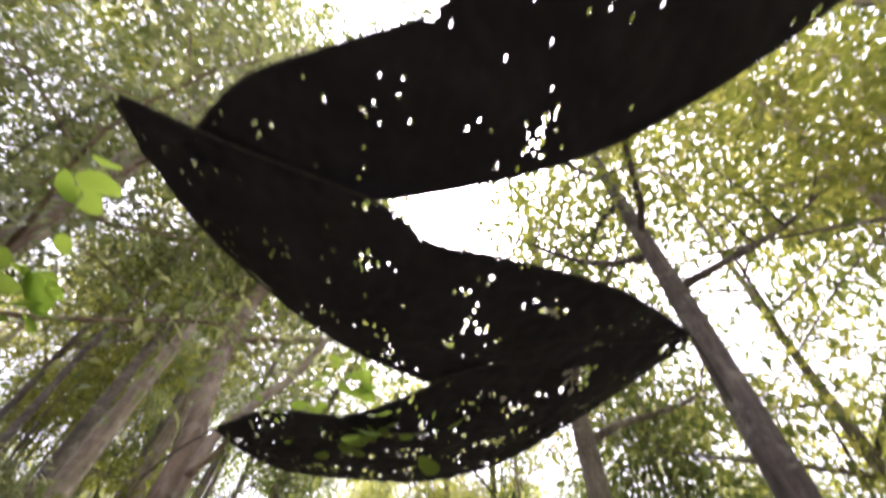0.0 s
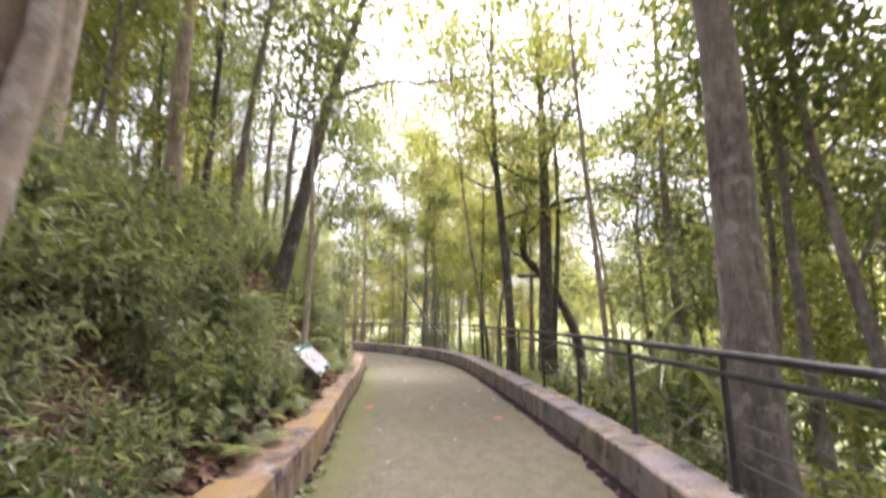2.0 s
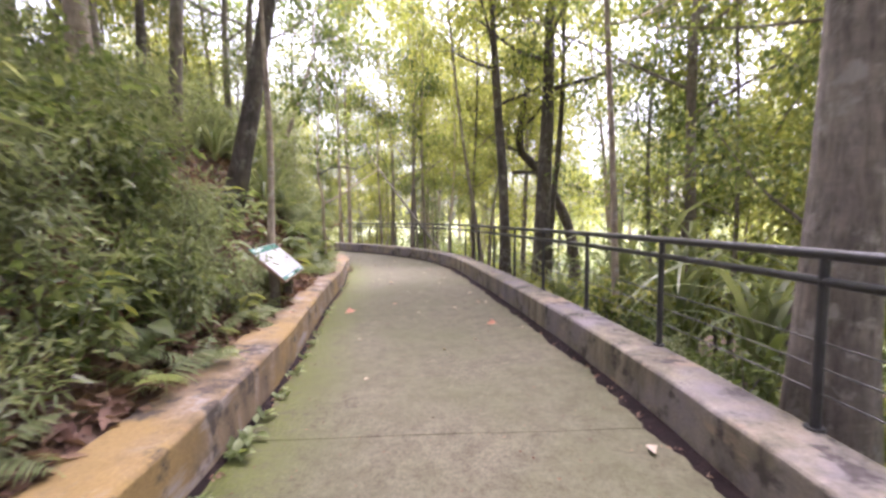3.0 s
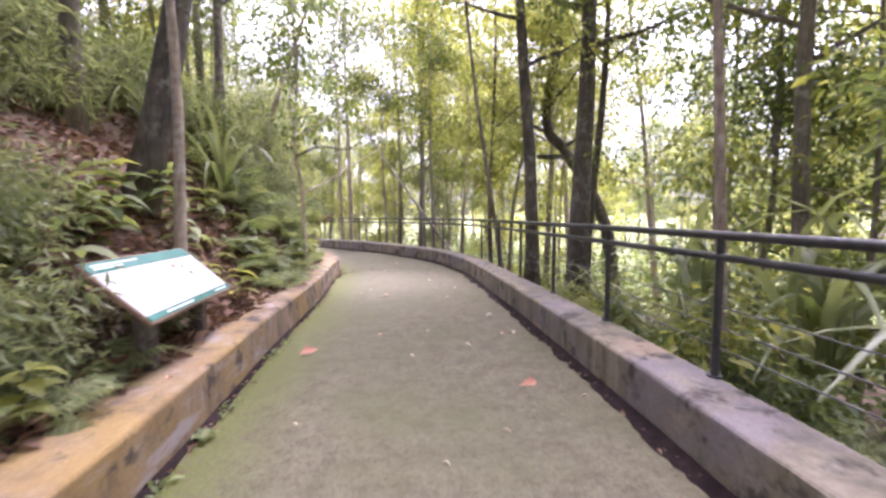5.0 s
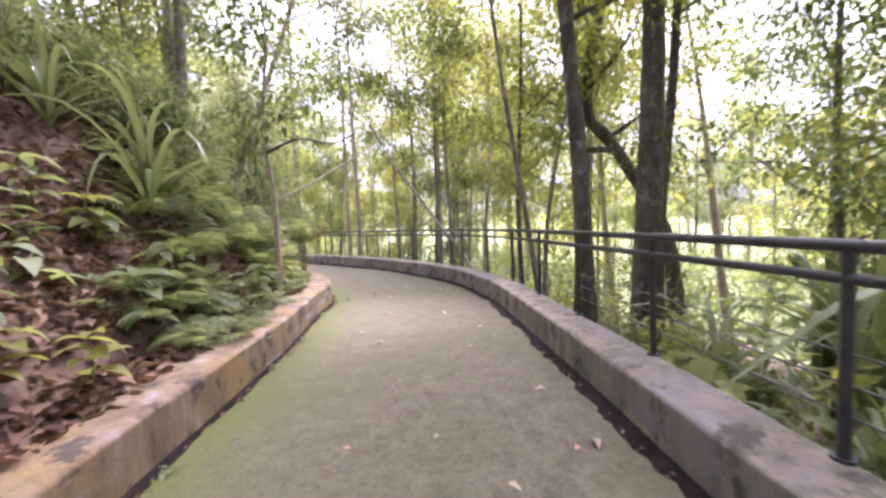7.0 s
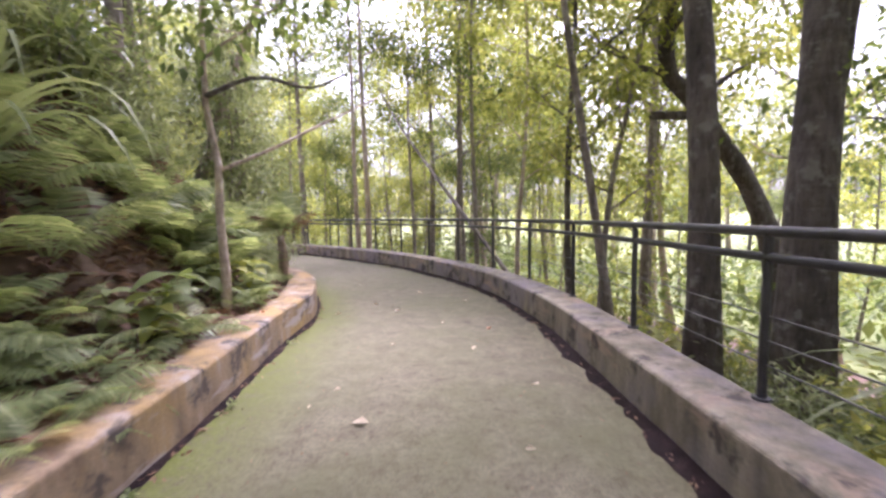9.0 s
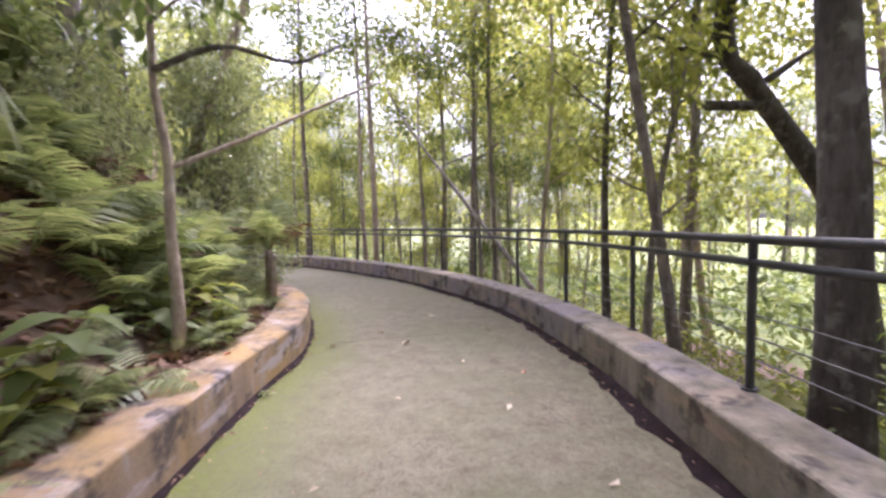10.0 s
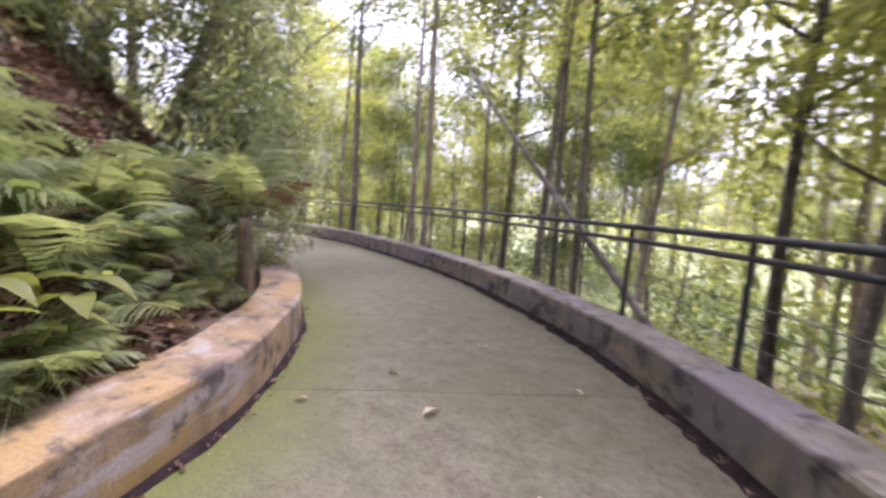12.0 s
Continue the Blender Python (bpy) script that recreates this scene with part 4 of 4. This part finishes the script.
# ---- leaf litter ----
def litter():
    rng = np.random.default_rng(82)
    nrm = normals2(MID)
    n = 34000
    i = rng.integers(20, 130, n)
    d = -2.0 - rng.exponential(1.5, n)
    d[d < -9] = -3.0
    p = MID[i] + nrm[i] * d[:, None] + rng.normal(0, 0.1, (n, 2))
    dd, _s = across(p[:, 0], p[:, 1])
    p = p[dd < -1.98]
    z = ground_z(p[:, 0], p[:, 1]) + rng.uniform(0.0, 0.06, len(p))
    head = rng.normal(0, 1, (len(p), 3)) * (1, 1, 0.35)
    me = leaves("leaf_litter", np.column_stack([p, z]), head, 0.13, 0.5, LEAF_DRY, rng, 0.3, 0.1)
    tagged(new("leaf_litter", me), "brown dry fallen leaves covering the bank", "leaf litter", "", "stuff")
    c = []
    for line, side, lo in ((RIGHT, -1, 900), (LEFT, 1, 900)):
        q = normals2(line) * side
        j = rng.integers(25, len(line) - 30, lo)
        o = np.abs(rng.normal(0, 0.045, lo)) + 0.01
        c.append(np.column_stack([line[j] + q[j] * o[:, None] + rng.normal(0, 0.08, (lo, 2)) * 0.3, np.full(lo, 0.012)]))
    c = np.vstack(c)
    me = leaves("kerb_litter", c, rng.normal(0, 1, (len(c), 3)) * (1, 1, 0.2), 0.04, 0.45, LEAF_DRY, rng, 0.3, 0.1)
    tagged(new("kerb_litter", me), "line of dark damp leaf crumbs along the kerb foot", "leaf litter", "", "stuff")

    n = 1100
    i = rng.integers(24, 110, n)
    d = rng.uniform(-1, 1, n)
    d = 1.5 * np.sign(d) * np.abs(d) ** 0.6
    p = MID[i] + nrm[i] * d[:, None] + rng.normal(0, 0.12, (n, 2))
    me = leaves("path_crumbs", np.column_stack([p, np.full(n, 0.008)]), rng.normal(0, 1, (n, 3)) * (1, 1, 0.05), 0.026, 0.4, LEAF_DRY, rng, 0.2, 0.1)
    tagged(new("path_crumbs", me), "small dry leaf crumbs and twigs scattered over the path", "leaf litter", "", "stuff")


litter()


def kerb_foot_strip():
    """A near-black strip of uneven width along the foot of each kerb."""
    m = mottled("near_black_mottle", [(0.35, (0.014, 0.009, 0.01)), (0.6, (0.028, 0.018, 0.018)), (0.85, (0.06, 0.04, 0.035))], 8, 40, 0.8, 0.7)
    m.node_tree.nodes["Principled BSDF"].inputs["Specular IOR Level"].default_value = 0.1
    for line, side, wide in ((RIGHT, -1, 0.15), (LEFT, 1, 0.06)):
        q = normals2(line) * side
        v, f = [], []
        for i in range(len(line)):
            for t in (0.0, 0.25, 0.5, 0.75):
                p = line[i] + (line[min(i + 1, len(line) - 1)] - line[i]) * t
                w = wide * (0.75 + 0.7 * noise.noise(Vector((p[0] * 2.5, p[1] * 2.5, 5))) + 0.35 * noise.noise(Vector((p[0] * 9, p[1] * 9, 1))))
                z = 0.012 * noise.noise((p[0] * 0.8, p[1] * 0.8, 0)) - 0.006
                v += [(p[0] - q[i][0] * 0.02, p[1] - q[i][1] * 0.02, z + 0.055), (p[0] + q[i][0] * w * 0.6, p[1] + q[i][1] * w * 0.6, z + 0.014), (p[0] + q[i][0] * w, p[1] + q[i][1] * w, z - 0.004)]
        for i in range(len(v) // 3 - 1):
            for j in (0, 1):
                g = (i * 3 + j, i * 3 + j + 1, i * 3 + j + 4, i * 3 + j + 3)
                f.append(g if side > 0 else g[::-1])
        tagged(new("kerb_foot_strip", mesh_of("kerb_foot_strip", v, f, m, True)), "dark uneven strip along the kerb foot", "dirt", "", "stuff")


kerb_foot_strip()


def fallen_leaves():
    rng = np.random.default_rng(83)
    spots = ((2.28, 8.44, 0.17, 1), (0.04, 9.49, 0.18, 1), (1.87, 14.08, 0.12, 0), (0.97, 14.35, 0.08, 0), (0.66, 13.2, 0.09, 0), (0.98, 12.6, 0.12, 0), (1.99, 12.2, 0.1, 0), (2.5, 10.85, 0.09, 0), (2.53, 10.0, 0.11, 0),
             (0.41, 6.6, 0.1, 0), (2.3, 5.0, 0.14, 0), (0.05, 4.2, 0.16, 1), (1.3, 7.4, 0.08, 0), (1.75, 7.7, 0.07, 0), (2.6, 8.1, 0.1, 0), (1.2, 9.3, 0.07, 0), (1.5, 10.2, 0.07, 0), (0.85, 10.1, 0.08, 1), (2.4, 9.9, 0.09, 1), (1.85, 9.6, 0.1, 0), (0.5, 12.9, 0.06, 0), (2.35, 13.2, 0.08, 0), (-0.04, 18.45, 0.1, 0), (0.5, 16.5, 0.12, 0), (0.9, 15.9, 0.13, 0), (1.6, 15.2, 0.1, 0), (2.0, 16.6, 0.08, 0), (0.1, 15.9, 0.1, 0), (2.2, 14.9, 0.1, 1), (1.2, 17.4, 0.1, 0), (1.2, 11.3, 0.06, 0), (0.3, 8.0, 0.07, 0))
    for x, y, s, red in spots:
        me = leaves("fallen_leaf", [(0, 0, 0.012)], rng.normal(0, 1, (1, 3)) * (1, 1, 0.1), s, 0.5, LEAF_RED if red else LEAF_PALE, rng, 0.35, 0.05)
        ob = new("fallen_leaf", me)
        ob.location = (x, y, 0.0)
        tagged(ob, "orange-red fallen leaf lying on the path" if red else "pale curled fallen leaf lying on the path", "fallen leaf", "leaves on the path")
    for x, y, z, s in ((-0.45, 14.5, 0.385, 0.11), (-0.5, 12.4, 0.385, 0.1), (-0.52, 8.0, 0.385, 0.07), (-0.6, 8.8, 0.385, 0.06)):
        me = leaves("fallen_leaf", [(0, 0, 0.01)], rng.normal(0, 1, (1, 3)) * (1, 1, 0.1), s, 0.6, LEAF_RED, rng, 0.35, 0.05)
        ob = new("fallen_leaf", me)
        ob.location = (x, y, z)
        tagged(ob, "red fallen leaf lying on the kerb", "fallen leaf", "leaves on the kerb")


fallen_leaves()


def weeds():
    """Tufts in the corner of path and kerb."""
    rng = np.random.default_rng(84)
    for y in (4.6, 5.0, 5.5, 5.7, 6.0, 6.4, 6.9, 7.4, 7.9, 8.3, 9.6, 10.0, 11.9, 12.9, 14.5):
        i = int(np.argmin(abs(LEFT[:110, 1] - y)))
        s = rng.uniform(0.3, 0.55) if y < 8 else 0.28
        ob = thing("weed", (LEFT[i, 0] + 0.06, y, 0.0), "small green weed growing from the kerb foot", "weed", "weeds along the kerb")
        for k in range(11):
            put("leaf", BROAD[k % 2], ob, pose(rng.normal(0, 0.03), rng.normal(0, 0.05), 0.012, rng.uniform(-20, 20), rng.uniform(-65, -5), k * 137.5) @ Matrix.Scale(s * rng.uniform(0.7, 1.3), 4))


weeds()


# ---- information sign ----
def box(bm, x0, x1, y0, y1, z0, z1, bevel=0.0):
    r = bmesh.ops.create_cube(bm, size=1)
    for w in r["verts"]:
        w.co = Vector(((x0 + x1) / 2 + w.co.x * (x1 - x0), (y0 + y1) / 2 + w.co.y * (y1 - y0), (z0 + z1) / 2 + w.co.z * (z1 - z0)))
    if bevel:
        bmesh.ops.bevel(bm, geom=list({e for w in r["verts"] for e in w.link_edges}), offset=bevel, segments=2, affect="EDGES")


def sign():
    ob = thing("information_sign", (-0.76, 8.62, 0.38), "low tilted information board, white with green bands, on stub legs", "information sign")
    tilt = pose(0, 0, 0.61, 0, 43, 0)

    def plate(name, mat, x0, x1, y0, y1, z0, z1, label="", bevel=0.003, parent=None):
        bm = bmesh.new()
        box(bm, x0, x1, y0, y1, z0, z1, bevel)
        p = part(name, bm, mat, parent or ob, label)
        if parent is None:
            p.matrix_basis = tilt
        return p

    board = plate("board", WOOD, -0.30, 0.30, -0.68, 0.68, -0.035, 0.0, "brown wooden backing board", 0.006)
    plate("panel", SIGN_WHITE, -0.185, 0.235, -0.665, 0.665, 0.0, 0.008, "glossy white printed panel")
    plate("header_band", SIGN_GREEN, -0.285, -0.186, -0.665, 0.665, 0.0, 0.008, "dark green header band")
    plate("footer_band", SIGN_GREEN, 0.236, 0.286, -0.665, 0.665, 0.0, 0.008, "dark green footer band")
    rng = np.random.default_rng(85)
    for x, y0, y1, mat in ((-0.25, -0.6, -0.1, INK_PALE), (-0.222, -0.6, -0.3, INK_PALE), (0.262, -0.45, -0.05, INK_PALE), (0.262, 0.35, 0.6, INK_PALE)):
        plate("lettering", mat, x - 0.008, x + 0.008, y0, y1, 0.008, 0.0095, "unreadable pale line of text", 0)
    for i in range(7):
        plate("lettering", INK, 0.0 + i * 0.026, 0.008 + i * 0.026, 0.1, 0.1 + rng.uniform(0.3, 0.5), 0.008, 0.0092, "unreadable thin line of text", 0)
    for x, y, mat in ((-0.11, 0.02, INK), (-0.11, 0.22, INK_RED)):
        plate("picture", mat, x - 0.018, x + 0.018, y - 0.03, y + 0.03, 0.008, 0.0095, "small dark or red printed picture", 0.001)
    for y in (-0.4, 0.4):
        bm = bmesh.new()
        box(bm, -0.04, 0.08, y - 0.05, y + 0.05, -0.15, 0.545, 0.008)
        part("leg", bm, BARK_DARK, ob, "dark square stub leg")


sign()


# ---- shade nets over the path ----
def net(name, edge_a, edge_b, sag, seed, label, limit=0.46):
    rng = np.random.default_rng(seed)
    a, b = smooth_line(edge_a, 0.02), smooth_line(edge_b, 0.02)
    n, m = 230, 100
    pick = lambda e: np.stack([np.interp(np.linspace(0, 1, n), np.linspace(0, 1, len(e)), e[:, k]) for k in range(3)], 1)
    a, b = pick(a), pick(b)
    v = []
    for i in range(n):
        for j in range(m):
            u = j / (m - 1)
            p = a[i] * (1 - u) + b[i] * u
            w = math.sin(math.pi * u) * math.sin(math.pi * i / (n - 1)) ** 0.5
            q = noise.noise(Vector((p[0] * 3.2, p[1] * 3.2, seed)))
            v.append((p[0] + 0.02 * q, p[1], p[2] - sag * w + 0.035 * q + 0.012 * noise.noise(Vector((p[0] * 14, p[1] * 14, seed)))))
    f = []
    for i in range(n - 1):
        for j in range(m - 1):
            x, y, _z = v[i * m + j]
            tear = noise.noise(Vector((x * 5, y * 5, seed + 3))) * 0.6 + noise.noise(Vector((x * 34, y * 22, seed))) * 0.55
            if tear > limit or (rng.uniform() < 0.006 and tear > 0.0):
                continue
            f.append((i * m + j, i * m + j + 1, (i + 1) * m + j + 1, (i + 1) * m + j))
    ob = thing(name, (0, 0, 0), label, "shade net", "nets over the path")
    me = mesh_of("cloth", v, f, NET, True)
    put("cloth", me, ob)
    for e in (a, b):
        vv, ff = [], []
        tube(vv, ff, e[::4], [0.007] * len(e[::4]), 5)
        put("edge_rope", mesh_of("edge_rope", vv, ff, ROPE, True), ob)
    return ob


net("shade_net", [(-1.22, 0.55, 3.45), (-0.9, 1.12, 3.45), (-0.31, 1.61, 3.42), (0.21, 1.86, 3.42), (0.7, 1.86, 3.42), (1.25, 1.55, 3.45), (1.82, 1.08, 3.48)],
    [(-1.2, 0.52, 3.46), (-0.75, 0.62, 3.47), (-0.1, 0.72, 3.47), (0.2, 0.86, 3.46), (0.59, 0.84, 3.46), (1.24, 0.86, 3.46), (1.8, 1.05, 3.48)], 0.03, 2, "black torn shade net stretched between trees over the path")
net("shade_net", [(-1.0, 0.75, 3.5), (-0.5, 0.84, 3.55), (0.0, 0.72, 3.58), (0.69, 0.33, 3.6), (1.08, -0.08, 3.6), (1.4, -0.6, 3.62), (1.7, -1.3, 3.65)],
    [(-1.0, 0.7, 3.5), (-0.75, 0.35, 3.55), (-0.4, 0.12, 3.58), (0.0, -0.15, 3.6), (0.2, -0.6, 3.6), (0.6, -1.2, 3.62), (1.66, -1.36, 3.65)], 0.03, 5, "wide black shade net hung over the path")
net("shade_net", [(-0.8, 2.5, 3.16), (-0.42, 2.98, 3.2), (0.18, 3.1, 3.26), (0.78, 2.95, 3.3), (1.2, 2.6, 3.34), (1.55, 1.95, 3.42), (1.83, 1.12, 3.48)],
    [(-0.78, 2.46, 3.17), (-0.46, 2.28, 3.24), (-0.02, 2.22, 3.26), (0.35, 1.95, 3.32), (0.6, 1.72, 3.38), (1.2, 1.35, 3.44), (1.8, 1.08, 3.48)], 0.06, 7, "narrow black torn shade net drooping over the path", 0.34)


def ties():
    for pts in (([(-1.22, 0.53, 3.45), (-1.7, 0.9, 3.6), (-2.4, 1.5, 3.9)]), ([(1.82, 1.07, 3.48), (2.4, 1.5, 3.62), (2.86, 1.85, 3.75)]), ([(-0.8, 2.48, 3.16), (-1.1, 2.9, 3.14), (-1.38, 3.4, 3.14)])):
        v, f = [], []
        p = smooth_line(pts, 0.1)
        tube(v, f, p, [0.007] * len(p), 5)
        tagged(new("tie_rope", mesh_of("tie_rope", v, f, ROPE, True)), "thin dark rope tying a shade net to a tree", "rope", "ropes of the nets")


ties()


def heart_leaf():
    v, f = [(0.12, 0, 0)], []
    for i in range(16):
        w = 2 * math.pi * i / 16
        r = 0.5 * (1 - 0.28 * abs(math.cos(w / 2)) ** 8 + 0.12 * math.cos(w))
        x, y = 0.35 - r * math.cos(w) * (0.8 if math.cos(w) > 0 else 1.05), r * math.sin(w)
        v.append((x, y, 0.12 * abs(y) - 0.15 * max(0.0, x - 0.4)))
        f.append((0, 1 + i, 1 + (i + 1) % 16))
    return mesh_of("leaf", v, f, LEAF_VINE, True)


HEART = heart_leaf()


def vine(points, n, size, seed, label):
    rng = np.random.default_rng(seed)
    ob = thing("vine", points[0], label, "vine", "vines at the nets")
    p = smooth_line(np.array(points) - np.array(points[0]), 0.05)
    v, f = [], []
    tube(v, f, p, [0.005] * len(p), 5)
    put("stem", mesh_of("stem", v, f, LEAF_MID, True), ob)
    for _ in range(n):
        q = p[int(rng.integers(0, len(p)))] + rng.normal(0, 0.11, 3)
        put("leaf", HEART, ob, pose(q[0], q[1], q[2], rng.uniform(-30, 30), rng.uniform(-25, 35), rng.uniform(0, 360)) @ Matrix.Scale(size * rng.uniform(0.6, 1.2), 4))


vine([(-0.5, 2.9, 3.5), (0.0, 2.35, 3.25), (0.3, 2.2, 3.18), (0.6, 2.3, 3.3)], 34, 0.15, 1, "climbing vine with rounded yellow-green leaves over the net")
vine([(-2.0, 1.9, 3.3), (-1.6, 1.4, 3.2), (-1.5, 1.1, 3.5)], 26, 0.2, 2, "hanging vine with large light-green leaves")
vine([(-0.2, 2.6, 3.9), (0.2, 2.5, 3.6), (0.7, 2.5, 3.55)], 30, 0.13, 3, "climbing vine with yellow-green leaves")
